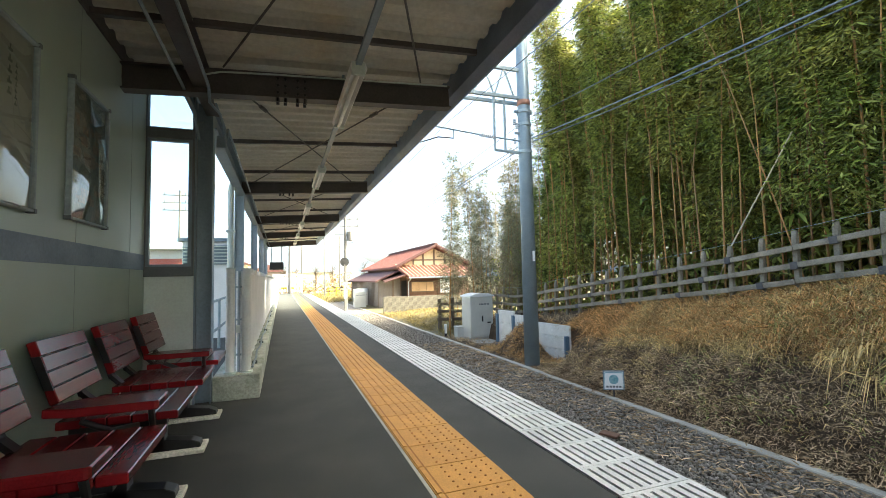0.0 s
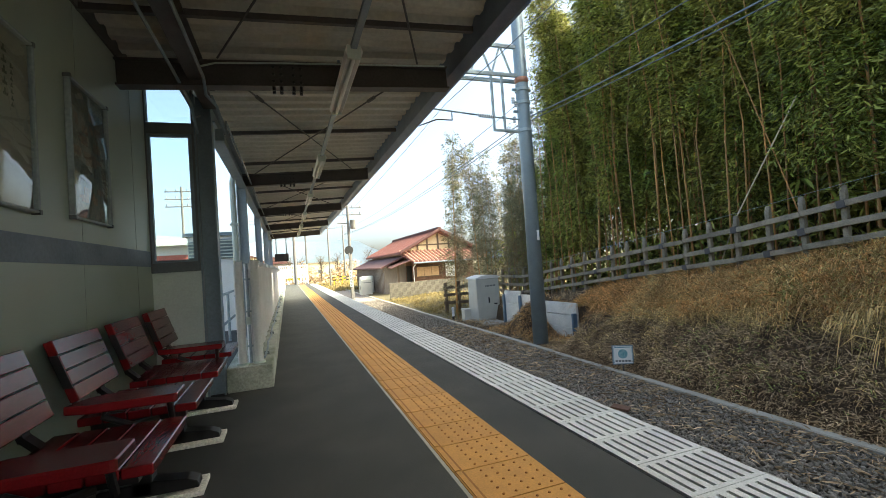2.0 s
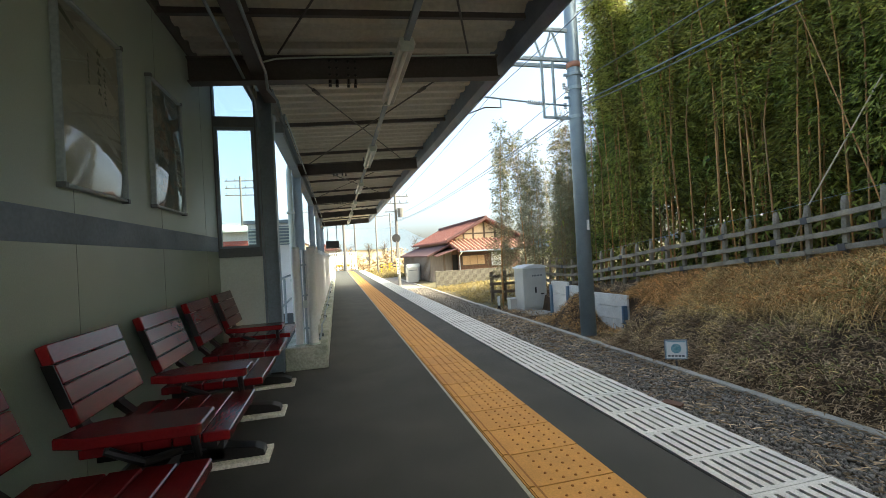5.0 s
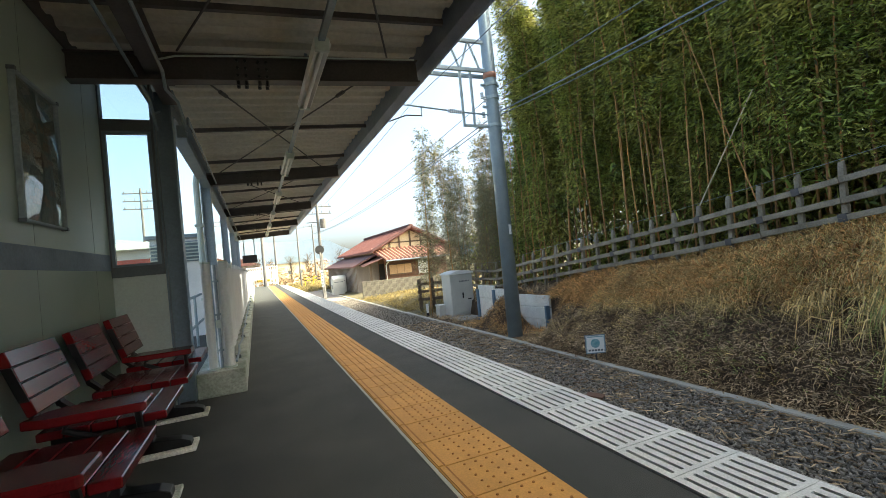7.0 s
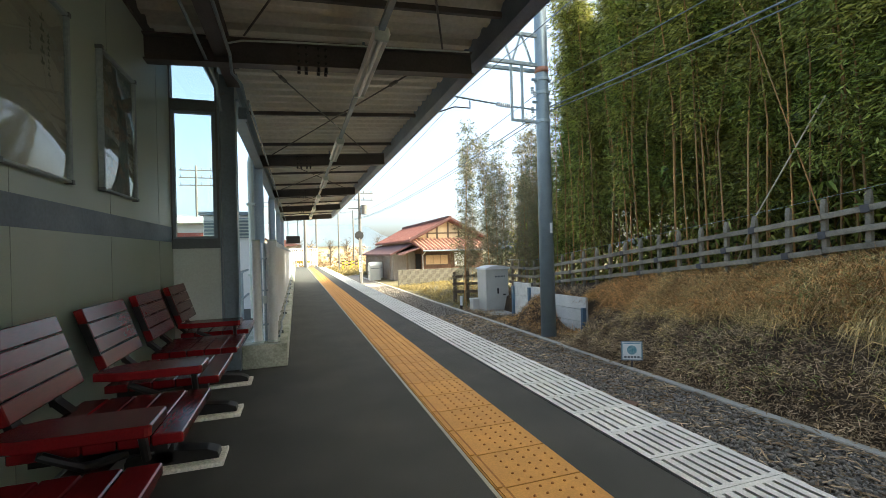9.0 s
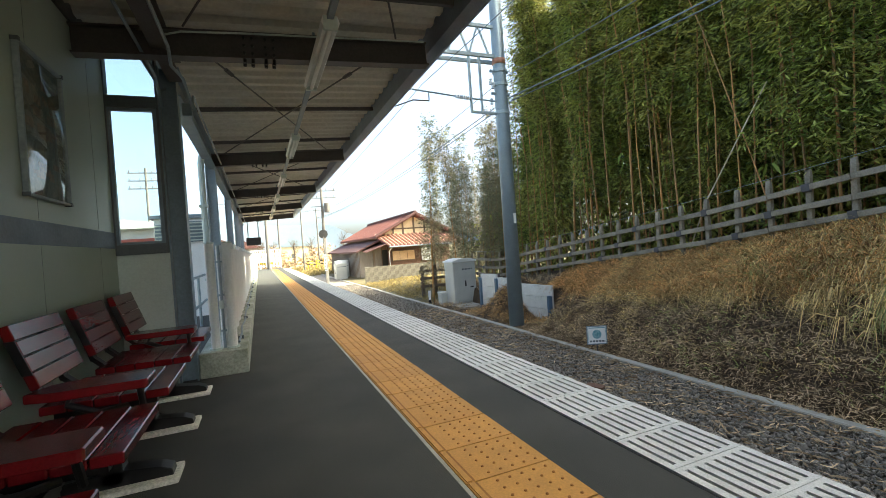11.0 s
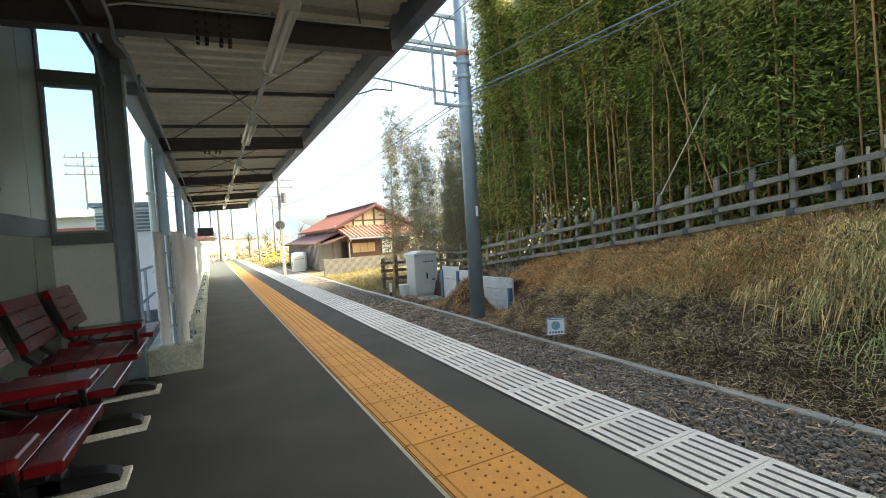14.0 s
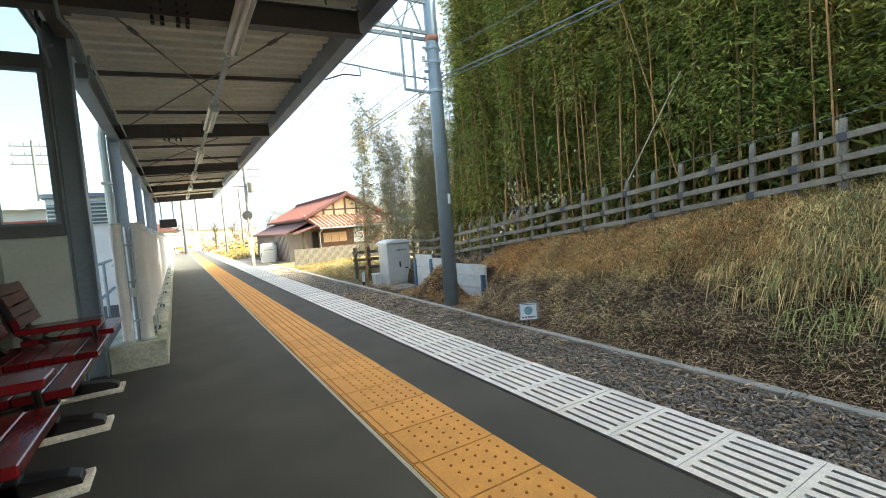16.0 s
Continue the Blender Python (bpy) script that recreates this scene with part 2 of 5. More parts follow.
# ---- mesh tools ----
class MB:
    """Collects vertices and faces of one mesh."""

    def __init__(self):
        self.v, self.f, self.mi, self.cur = [], [], [], 0

    def add(self, vs, fs):
        o = len(self.v)
        self.v += [tuple(p) for p in vs]
        self.f += [tuple(i + o for i in q) for q in fs]
        self.mi += [self.cur] * len(fs)
        return self

    def box(self, x0, x1, y0, y1, z0, z1, m=None):
        vs = [Vector((x, y, z)) for z in (z0, z1) for y in (y0, y1) for x in (x0, x1)]
        if m is not None:
            vs = [m @ p for p in vs]
        return self.add(vs, [(0, 2, 3, 1), (4, 5, 7, 6), (0, 1, 5, 4), (2, 6, 7, 3), (0, 4, 6, 2), (1, 3, 7, 5)])

    def bar(self, p, q, w, h, up=(0, 0, 1)):
        """A box from p to q, w wide and h high."""
        p, q = Vector(p), Vector(q)
        d = (q - p).normalized()
        s = d.cross(Vector(up))
        s = s.normalized() if s.length > 1e-6 else Vector((1, 0, 0))
        u = s.cross(d)
        vs = []
        for c in (p, q):
            for a, b in ((-1, -1), (1, -1), (1, 1), (-1, 1)):
                vs.append(c + s * (a * w / 2) + u * (b * h / 2))
        return self.add(vs, [(0, 1, 2, 3), (7, 6, 5, 4), (0, 4, 5, 1), (1, 5, 6, 2), (2, 6, 7, 3), (3, 7, 4, 0)])

    def tube(self, pts, r, n=8, r1=None, cap=True):
        """A round bar along points, radius r to r1."""
        pts = [Vector(p) for p in pts]
        r1 = r if r1 is None else r1
        vs, k = [], len(pts)
        for i, p in enumerate(pts):
            d = (pts[min(i + 1, k - 1)] - pts[max(i - 1, 0)]).normalized()
            a = d.orthogonal().normalized() if abs(d.z) > 0.9 else d.cross(Vector((0, 0, 1))).normalized()
            b = d.cross(a)
            rr = r + (r1 - r) * i / (k - 1)
            vs += [p + a * (rr * math.cos(2 * math.pi * j / n)) + b * (rr * math.sin(2 * math.pi * j / n)) for j in range(n)]
        fs = [(i * n + j, i * n + (j + 1) % n, (i + 1) * n + (j + 1) % n, (i + 1) * n + j) for i in range(k - 1) for j in range(n)]
        if cap:
            fs += [tuple(range(n - 1, -1, -1)), tuple(range((k - 1) * n, k * n))]
        return self.add(vs, fs)

    def prism(self, poly, x0, x1, axis="x"):
        """A polygon of (a, b) pulled along an axis; for x the pair is (y, z), for y (x, z), for z (x, y)."""
        n = len(poly)
        mk = {"x": lambda a, b, c: (c, a, b), "y": lambda a, b, c: (a, c, b), "z": lambda a, b, c: (a, b, c)}[axis]
        vs = [mk(a, b, c) for c in (x0, x1) for a, b in poly]
        fs = [tuple(range(n)), tuple(range(2 * n - 1, n - 1, -1))] + [(j, j + n, (j + 1) % n + n, (j + 1) % n) for j in range(n)]
        return self.add(vs, fs)


def mesh_of(name, mb, mats, bevel=0.0, smooth=False):
    me = bpy.data.meshes.new(name)
    me.from_pydata(mb.v, [], mb.f)
    mats = mats if isinstance(mats, (list, tuple)) else [mats]
    for m in mats:
        me.materials.append(m)
    if len(mats) > 1:
        me.polygons.foreach_set("material_index", mb.mi)
    bm = bmesh.new()
    bm.from_mesh(me)
    if len(mb.f) > 1:
        bmesh.ops.recalc_face_normals(bm, faces=bm.faces)
    if bevel:
        bmesh.ops.bevel(bm, geom=list(bm.edges), offset=bevel, segments=1, affect='EDGES', clamp_overlap=True)
    bm.to_mesh(me)
    bm.free()
    if smooth:
        me.polygons.foreach_set("use_smooth", [True] * len(me.polygons))
    return me


def part(name, mb, mats, parent=None, label="", bevel=0.0, smooth=False):
    me = mb if isinstance(mb, bpy.types.Mesh) else mesh_of(name, mb, mats, bevel, smooth)
    ob = new(name, me)
    ob.parent = parent
    if label:
        tagged(ob, label)
    return ob


def thing(name, label, category, m=None, group="", kind=""):
    ob = new(name)
    ob.empty_display_size = 0.1
    if m is not None:
        ob.matrix_basis = m
    return tagged(ob, label, category, group, kind)


def soup(name, verts, faces, mats, mi=None):
    """Fast mesh of many loose pieces: numpy vertices, and faces of equal size."""
    me = bpy.data.meshes.new(name)
    verts, faces = np.asarray(verts, dtype=np.float32), np.asarray(faces, dtype=np.int32)
    k = faces.shape[1]
    me.vertices.add(len(verts))
    me.vertices.foreach_set("co", verts.ravel())
    me.loops.add(faces.size)
    me.loops.foreach_set("vertex_index", faces.ravel())
    me.polygons.add(len(faces))
    me.polygons.foreach_set("loop_start", np.arange(0, faces.size, k, dtype=np.int32))
    for m in (mats if isinstance(mats, (list, tuple)) else [mats]):
        me.materials.append(m)
    if mi is not None:
        me.polygons.foreach_set("material_index", np.asarray(mi, dtype=np.int32))
    me.update(calc_edges=True)
    return me


rng = np.random.default_rng(7)


def blades(base, direction, length, width, droop, up=None):
    """Bent blades of two quads: base points, unit directions, lengths, widths, droop."""
    n = len(base)
    side = np.cross(direction, rng.normal(size=(n, 3)))
    side /= np.linalg.norm(side, axis=1)[:, None] + 1e-9
    w = (side * width[:, None]) * 0.5
    mid = base + direction * (length * 0.55)[:, None]
    tip = base + direction * length[:, None]
    mid[:, 2] -= droop * length * 0.15
    tip[:, 2] -= droop * length * 0.75
    v = np.stack([base - w * 0.5, base + w * 0.5, mid + w, mid - w, tip + w * 0.1, tip - w * 0.1], 1).reshape(-1, 3)
    o = (np.arange(n) * 6)[:, None]
    f = np.concatenate([o + np.array([[0, 1, 2, 3]]), o + np.array([[3, 2, 4, 5]])], 1).reshape(-1, 4)
    return v, f


# ---- ground ----
def sstep(a, b, x):
    t = np.clip((x - a) / (b - a), 0, 1)
    return t * t * (3 - 2 * t)


def fence_base(y):
    y = np.asarray(y, dtype=float)
    return np.clip(1.10 - 0.118 * y + 0.02 * np.clip(5.5 - y, 0, 12), -0.35, 1.8)


def ground_z(x, y):
    """Height of the ground: flat track bed, kerb line at x = 5.1, bank up to the fence at x = 7."""
    x, y = np.asarray(x, dtype=float), np.asarray(y, dtype=float)
    foot = 5.15 + 1.2 * sstep(7.75, 8.3, y)
    t = np.clip((x - foot) / (7.0 - foot), 0, 1)
    top = fence_base(y)
    prof = t ** 0.85 * (1 + 0.12 * np.sin(np.pi * t))
    cliff = sstep(7.95, 8.4, y) * (x > foot)
    prof = prof * (1 - cliff) + cliff * np.minimum(1, 0.72 + 0.28 * t)
    bank = -1.02 + (top + 1.02) * np.minimum(prof, 1) + np.clip(x - 7.0, 0, 6) * 0.12
    keep = (1 - sstep(13.0, 16.5, y)) * (x > 5.12)
    z = np.where(x > 5.12, -1.02, -1.06)
    z = z + keep * (bank + 1.02)
    z = z + 0.12 * sstep(13, 17, y) * sstep(5.5, 7.5, x)
    bump = 0.05 * np.sin(x * 2.1 + 1.3 * np.sin(y * 1.7)) * np.sin(y * 1.9 + x)
    heap = 0.75 * np.exp(-((x - 6.0) / 0.42) ** 2 - ((y - 10.35) / 0.62) ** 2)
    return z + bump * keep * sstep(5.2, 5.8, x) + heap * (x > 5.2)


def steps(a, b, d):
    return list(np.arange(a, b, d))


gx = np.array([-900, -300, -100, -40, -15, -6, -2, 0, 1.5, 2.5, 3.5, 4.5, 5.0, 5.1] + steps(5.16, 8.0, 0.12) + steps(8, 16, 0.5) + [18, 22, 30, 45, 80, 200, 500, 900])
gy = np.array([-900, -300, -80, -30, -14] + steps(-8, 14, 0.16) + steps(14, 50, 1.0) + [55, 65, 80, 120, 200, 400, 900])
X, Y = np.meshgrid(gx, gy)
Z = ground_z(X, Y)
nx, ny = len(gx), len(gy)
ii, jj = np.meshgrid(np.arange(nx - 1), np.arange(ny - 1))
q = (jj * nx + ii).ravel()
gf = np.stack([q, q + 1, q + nx + 1, q + nx], 1)
cx, cy = (gx[:-1] + gx[1:]) / 2, (gy[:-1] + gy[1:]) / 2
CX, CY = np.meshgrid(cx, cy)
gm = np.where((CX > 5.1) & (CX < 40) & (CY < 14), 0, np.where((CX < 5.1) & (CX > 1.5) & (CY < 60), 1, 2)).ravel()
ground = new("ground", soup("ground", np.stack([X, Y, Z], 2).reshape(-1, 3), gf, [M_GROUND, M_BALLAST, M_FIELD], gm))
tagged(ground, "brown earth bank and track bed running into dry fields", "ground", kind="structure")
ground.data.polygons.foreach_set("use_smooth", [True] * len(ground.data.polygons))

# ---- platform ----
mb = MB().box(-1.3, 1.468, -7, 36, -1.12, 0).box(1.468, 1.89, -7, 36, -1.12, -0.03)
plat = part("platform", mb, M_ASPH)
tagged(plat, "dark grey asphalt station platform with a concrete edge", "platform", kind="structure")
mb = MB().box(1.892, 1.92, -7, 36, -1.12, -0.045)
edge = tagged(part("platform_edge", mb, M_CONC), "grey concrete face of the platform", "platform edge", kind="structure")

# ---- station wall, end panel with window ----
mb = MB().box(-1.2, -1.0, -7, 4.3, 0, 2.95)
wall_west = tagged(part("wall_west", mb, M_WALL), "cream panelled station wall with a blue-grey stripe", "wall", kind="structure")
mb = MB()
for k in range(-7, 5):
    mb.box(-1.001, -0.9985, 0.21 + k * 0.91 - 0.001, 0.21 + k * 0.91 + 0.001, 0.1, 2.57)
part("panel_joint", mb, mat("joint sealant", (0.3, 0.36, 0.32), 0.6), wall_west)
part("stripe", MB().box(-1.0, -0.996, -7, 4.19, 1.115, 1.237), M_STRIPE, wall_west, "flat blue-grey painted stripe")
part("baseboard", MB().box(-1.0, -0.985, -7, 4.19, 0.0, 0.1), M_STEEL, wall_west)
mb = MB().box(-1.2, -0.985, -7, 4.22, 2.56, 2.68)
tagged(part("trim", mb, M_BEAM), "dark steel trim where wall meets canopy", "trim", kind="structure")
mb = MB().box(-3, -1.2, -7, -6.8, -1.1, 2.97).box(-3, -2.8, -6.8, 4.3, -1.1, 2.97).box(-2.8, -1.2, 4.15, 4.3, -1.1, 2.97)
back_rooms = tagged(part("wall_north", mb, M_WALL), "cream outer walls of the station building", "wall", kind="structure")
tagged(part("roof_station", MB().box(-3.2, -1.0, -7.2, 4.35, 2.97, 3.1), M_STEEL), "flat grey station roof", "roof", kind="structure")

endw = thing("window_1", "tall two-light window in a grey panelled end screen", "window", kind="structure")
part("lower_panel", MB().box(-1.0, -0.645, 4.22, 4.26, 0.0, 1.06), M_PANEL, endw, "plain light grey lower panel", bevel=0.002)
fr = MB().box(-1.0, -0.99, 4.2, 4.28, 1.06, 2.72).box(-0.66, -0.645, 4.2, 4.28, 1.06, 2.72)
fr.box(-0.99, -0.66, 4.2, 4.28, 1.06, 1.14).box(-0.99, -0.66, 4.19, 4.28, 2.21, 2.3).box(-0.99, -0.66, 4.2, 4.28, 2.63, 2.72)
part("window_frame", fr, M_FRAME, endw, "dark grey aluminium frame")
sash = MB().box(-0.99, -0.97, 4.21, 4.25, 1.14, 2.21).box(-0.69, -0.66, 4.21, 4.25, 1.14, 2.21).box(-0.97, -0.69, 4.21, 4.25, 1.14, 1.16).box(-0.97, -0.69, 4.21, 4.25, 2.19, 2.21)
part("sash", sash, M_STEEL, endw)
for z0, z1, xa, xb in ((1.16, 2.19, -0.97, -0.69), (2.3, 2.63, -0.99, -0.66)):
    g = part("pane", MB().box(xa, xb, 4.228, 4.232, z0, z1), M_GLASS, endw)
    g.visible_shadow = False

# ---- canopy ----
SL = 0.054                       # roof slope towards the track


def roof_z(x):
    return 2.66 + SL * (x + 0.5)


CAN_Y0, CAN_Y1 = -7.0, 20.6
mb = MB()
prof = []
yy = CAN_Y0
while yy < CAN_Y1:               # ribs cross the canopy
    for dy, dz in ((0, 0.035), (0.035, 0.0), (0.10, 0.0), (0.135, 0.035)):
        prof.append((yy + dy, dz))
    yy += 0.2
vs, fs = [], []
for y, dz in prof:
    for x in (-1.0 if y < 4.25 else -0.62, 1.46):
        vs.append((x, y, roof_z(x) + dz))
for i in range(len(prof) - 1):
    fs.append((2 * i, 2 * i + 1, 2 * i + 3, 2 * i + 2))
mb.add(vs, fs)
canopy_roof = tagged(part("canopy_ceiling", mb, M_ROOF), "ribbed beige sheet-metal canopy seen from below", "canopy", kind="structure")
mb = MB().add([(-1.0, CAN_Y0, 2.80), (1.5, CAN_Y0, 2.90), (1.5, CAN_Y1, 2.90), (-0.62, CAN_Y1, 2.80)], [(0, 1, 2, 3)])
mb.add([(-1.0, CAN_Y0, 2.83), (1.5, CAN_Y0, 2.93), (1.5, CAN_Y1, 2.93), (-0.62, CAN_Y1, 2.83)], [(0, 1, 2, 3)])
tagged(part("canopy_top", mb, M_STEEL), "grey upper skin of the canopy", "roof", kind="structure")

frame_ = thing("canopy_frame", "dark painted steel frame carrying the platform canopy", "canopy frame")
fa = MB().prism([(1.47, 2.615), (1.52, 2.555), (1.555, 2.57), (1.555, 2.86), (1.52, 2.9), (1.47, 2.86)], CAN_Y0, CAN_Y1, "y")
part("fascia_gutter", fa, M_GUTTER, frame_, "blue-grey gutter along the canopy edge")
part("end_fascia", MB().box(-0.6, 1.5, CAN_Y1, CAN_Y1 + 0.03, 2.55, 2.85), M_GUTTER, frame_)


def ibeam(p, q, w, h, t=0.012):
    p, q = Vector(p), Vector(q)
    d = (q - p).normalized()
    s = d.cross(Vector((0, 0, 1))) if abs(d.z) < 0.9 else Vector((0, 1, 0))
    u = s.cross(d)
    W, H, c = w / 2, h / 2, t / 2
    ring = [(-W, -H), (W, -H), (W, -H + t), (c, -H + t), (c, H - t), (W, H - t), (W, H), (-W, H), (-W, H - t), (-c, H - t), (-c, -H + t), (-W, -H + t)]
    vs = [e + s * a + u * b for e in (p, q) for a, b in ring]
    return MB().add(vs, [(j, (j + 1) % 12, (j + 1) % 12 + 12, j + 12) for j in range(12)] + [(0, 1, 2, 11), (3, 4, 9, 10), (5, 6, 7, 8), (12, 23, 14, 13), (15, 22, 21, 16), (17, 20, 19, 18), (2, 3, 10, 11), (14, 23, 22, 15), (4, 5, 8, 9), (16, 21, 20, 17)])


BEAM_Y = [-4.4, -0.4, 3.6, 7.6, 11.6, 15.6, 19.6]
for y in BEAM_Y:
    lx = -1.0 if y < 4 else -0.56
    beam = part("cross_beam", ibeam((lx, y, roof_z(lx) - 0.185), (1.44, y, roof_z(1.44) - 0.185), 0.10, 0.19), M_BEAM, frame_)
    sp = MB()
    cxx = 0.12
    zc = roof_z(cxx) - 0.185
    sp.box(cxx - 0.12, cxx + 0.12, y - 0.014, y + 0.014, zc - 0.08, zc + 0.08)
    part("splice_plate", sp, M_BEAM, beam)
    for dx in (-0.1, -0.045, 0.045, 0.1):
        for dz in (-0.055, 0.0, 0.055):
            part("bolt", MB().tube([(cxx + dx, y - 0.03, zc + dz), (cxx + dx, y - 0.01, zc + dz)], 0.011, 6), M_BLACK, beam)
        for dy in (-0.03, 0.03):
            part("bolt", MB().tube([(cxx + dx, y + dy, zc - 0.13), (cxx + dx, y + dy, zc - 0.085)], 0.013, 6), M_BLACK, beam)
for y in [b + d for b in BEAM_Y for d in (1.88, 3.40)]:
    lx = -1.0 if y < 4 else -0.56
    if y < CAN_Y1:
        part("purlin", MB().bar((lx, y, roof_z(lx) - 0.06), (1.44, y, roof_z(1.44) - 0.06), 0.035, 0.04), M_BEAM, frame_)
for y0, y1 in zip(BEAM_Y[:-1], BEAM_Y[1:]):
    for x0, x1 in ((-0.35, 1.15), (1.15, -0.35)):
        a, b = Vector((x0, y0 + 0.1, roof_z(x0) - 0.1)), Vector((x1, y1 - 0.1, roof_z(x1) - 0.1))
        rod = part("tie_rod", MB().tube([a, b], 0.008, 6), M_BEAM, frame_)
        c = a.lerp(b, 0.16)
        d = (b - a).normalized()
        part("turnbuckle", MB().tube([c - d * 0.06, c + d * 0.06], 0.018, 6), M_BEAM, rod)
# eave beam and pipes above the columns
part("eave_beam", ibeam((-0.55, 4.3, 2.47), (-0.55, 20.6, 2.47), 0.12, 0.24), M_STEEL, frame_)
part("eave_beam", ibeam((-0.51, -7, 2.52), (-0.51, 4.21, 2.52), 0.1, 0.17), M_BEAM, frame_)
pipe = lambda pts, r: MB().tube(pts, r, 8)
part("conduit", pipe([(-0.44, -7, 2.40), (-0.44, 3.45, 2.40), (-0.45, 3.6, 2.33), (-0.40, 3.75, 2.30), (-0.38, 4.0, 2.16), (-0.40, 4.15, 2.2), (-0.42, 4.5, 2.42), (-0.42, 20.5, 2.42)], 0.011), M_STEEL, frame_)
part("conduit", pipe([(-0.62, -7, 2.42), (-0.62, 3.5, 2.42), (-0.60, 3.9, 2.36), (-0.60, 4.12, 2.2)], 0.011), M_STEEL, frame_)
part("conduit", pipe([(-0.5, 3.53, 2.5), (-0.37, 3.53, 2.542), (0.0, 3.53, 2.572), (1.4, 3.53, 2.66)], 0.007), M_PANEL, frame_, "pale conduit along the cross beam")
part("junction_box", MB().box(-0.47, -0.4, 4.12, 4.2, 2.14, 2.24), M_STEEL, frame_, bevel=0.004)
part("knee_brace", MB().bar((-0.76, 4.19, 2.72), (-0.60, 4.19, 2.36), 0.05, 0.05), M_STEEL, frame_)
for y in (4.28, 7.6, 11.6, 15.6, 19.6):
    co = ibeam((-0.575, y, 0), (-0.575, y, 2.56 if y < 5 else 2.4), 0.135, 0.135)
    # columns past y = 5 take the paler, painted-lit tone
    part("column", co, M_STEEL if y < 5 else M_COLF, frame_, "blue-grey H-section steel column")


def lamp_unit():
    t = thing("ceiling_lamp", "long white fluorescent lamp hung under the canopy", "lamp", group="canopy lamps")
    hs = MB().prism([(-0.045, 0.045), (-0.06, 0.0), (-0.045, -0.03), (-0.018, -0.01), (0.018, -0.01), (0.045, -0.03), (0.06, 0.0), (0.045, 0.045)], -0.56, 0.56, "y")
    part("housing", hs, M_LAMP, t, bevel=0.003)
    part("tube", MB().tube([(0, -0.54, -0.03), (0, 0.54, -0.03)], 0.015, 10), M_WHITE, t, smooth=True)
    for s in (-1, 1):
        part("end_cap", MB().box(-0.045, 0.045, s * 0.55 - 0.012, s * 0.55 + 0.012, -0.045, 0.04), M_PANEL, t)
    return t


lamp0 = None
for k in range(-2, 6):
    m = pose(0.53, 3.46 + k * 2.87, 2.41)
    if lamp0 is None:
        lamp0 = lamp_unit()
        lamp0.matrix_basis = m
    else:
        copy_thing(lamp0, m)
duct = thing("lamp_duct", "thin grey wiring duct linking the canopy lamps", "duct")
part("duct", MB().box(0.51, 0.55, -7, 20.4, 2.428, 2.458), M_STEEL, duct)
for y in BEAM_Y:
    part("hanger", MB().box(0.52, 0.54, y + 0.06, y + 0.08, 2.458, 2.70), M_STEEL, duct)

# ---- bench of single seats along the wall ----
SEAT_Y = [-0.88, -0.16, 0.49, 1.20, 1.92, 2.62, 3.29, 3.98]


def bench_seat(y, arm):
    t = thing("slatted_chair", "dark red slatted wooden seat on black iron legs", "chair", pose(0, y, 0), "seats along the wall")
    w = 0.25
    for k in range(5):
        x0 = -0.85 + k * 0.092
        part("seat_slat", MB().box(x0, x0 + 0.087, -w, w, 0.395, 0.43), M_RED, t, bevel=0.004)
    for k in range(4):
        a = k / 4
        c = Vector((-0.855 - 0.09 * (a + 0.125), 0, 0.503 + 0.27 * (a + 0.125)))
        m = Matrix.Translation(c) @ Matrix.Rotation(-math.atan2(0.09, 0.27), 4, 'Y')
        part("back_slat", MB().box(-0.018, 0.018, -0.242, 0.242, -0.0338, 0.0338, m), M_RED, t, bevel=0.004)
    part("side_plate", MB().prism([(-0.893, 0.565), (-0.858, 0.565), (-0.907, 0.71), (-0.942, 0.71)], -0.247, -0.2425, "y"), M_BLACK, t)
    for s in (-0.13, 0.13):
        part("back_bracket", MB().bar((-0.80, s, 0.385), (-0.885, s, 0.47), 0.05, 0.022).bar((-0.883, s, 0.46), (-0.968, s, 0.74), 0.05, 0.022), M_BLACK, t)
    for s in (-0.18, 0.18):
        part("seat_rail", MB().box(-0.82, -0.45, s - 0.02, s + 0.02, 0.36, 0.395), M_BLACK, t)
    leg = MB().box(-0.68, -0.60, -0.20, -0.11, 0.03, 0.37)
    part("leg", leg, M_BLACK, t, bevel=0.004)
    part("foot", MB().prism([(-0.86, 0.02), (-0.86, 0.08), (-0.62, 0.09), (-0.46, 0.07), (-0.415, 0.05), (-0.41, 0.02)], -0.20, -0.11, "y"), M_BLACK, t, bevel=0.004)
    part("base_plate", MB().box(-0.9, -0.385, -0.25, -0.06, 0.0, 0.022), M_CONCW, t, "pale concrete pad under the foot", bevel=0.003)
    if arm:
        ya = -0.355
        ar = MB().prism([(-0.835, ya - 0.055), (-0.74, ya - 0.09), (-0.44, ya - 0.09), (-0.43, ya - 0.08), (-0.43, ya + 0.08), (-0.44, ya + 0.09), (-0.74, ya + 0.09), (-0.79, ya + 0.06)], 0.49, 0.525, "z")
        arm_ = part("armrest", ar, M_RED, t, bevel=0.005)
        part("arm_bracket", MB().tube([(-0.70, ya, 0.495), (-0.72, ya, 0.45), (-0.62, ya, 0.40), (-0.55, ya + 0.1, 0.385)], 0.014, 8).tube([(-0.48, ya, 0.495), (-0.48, ya + 0.05, 0.38)], 0.013, 8), M_BLACK, arm_)
    return t


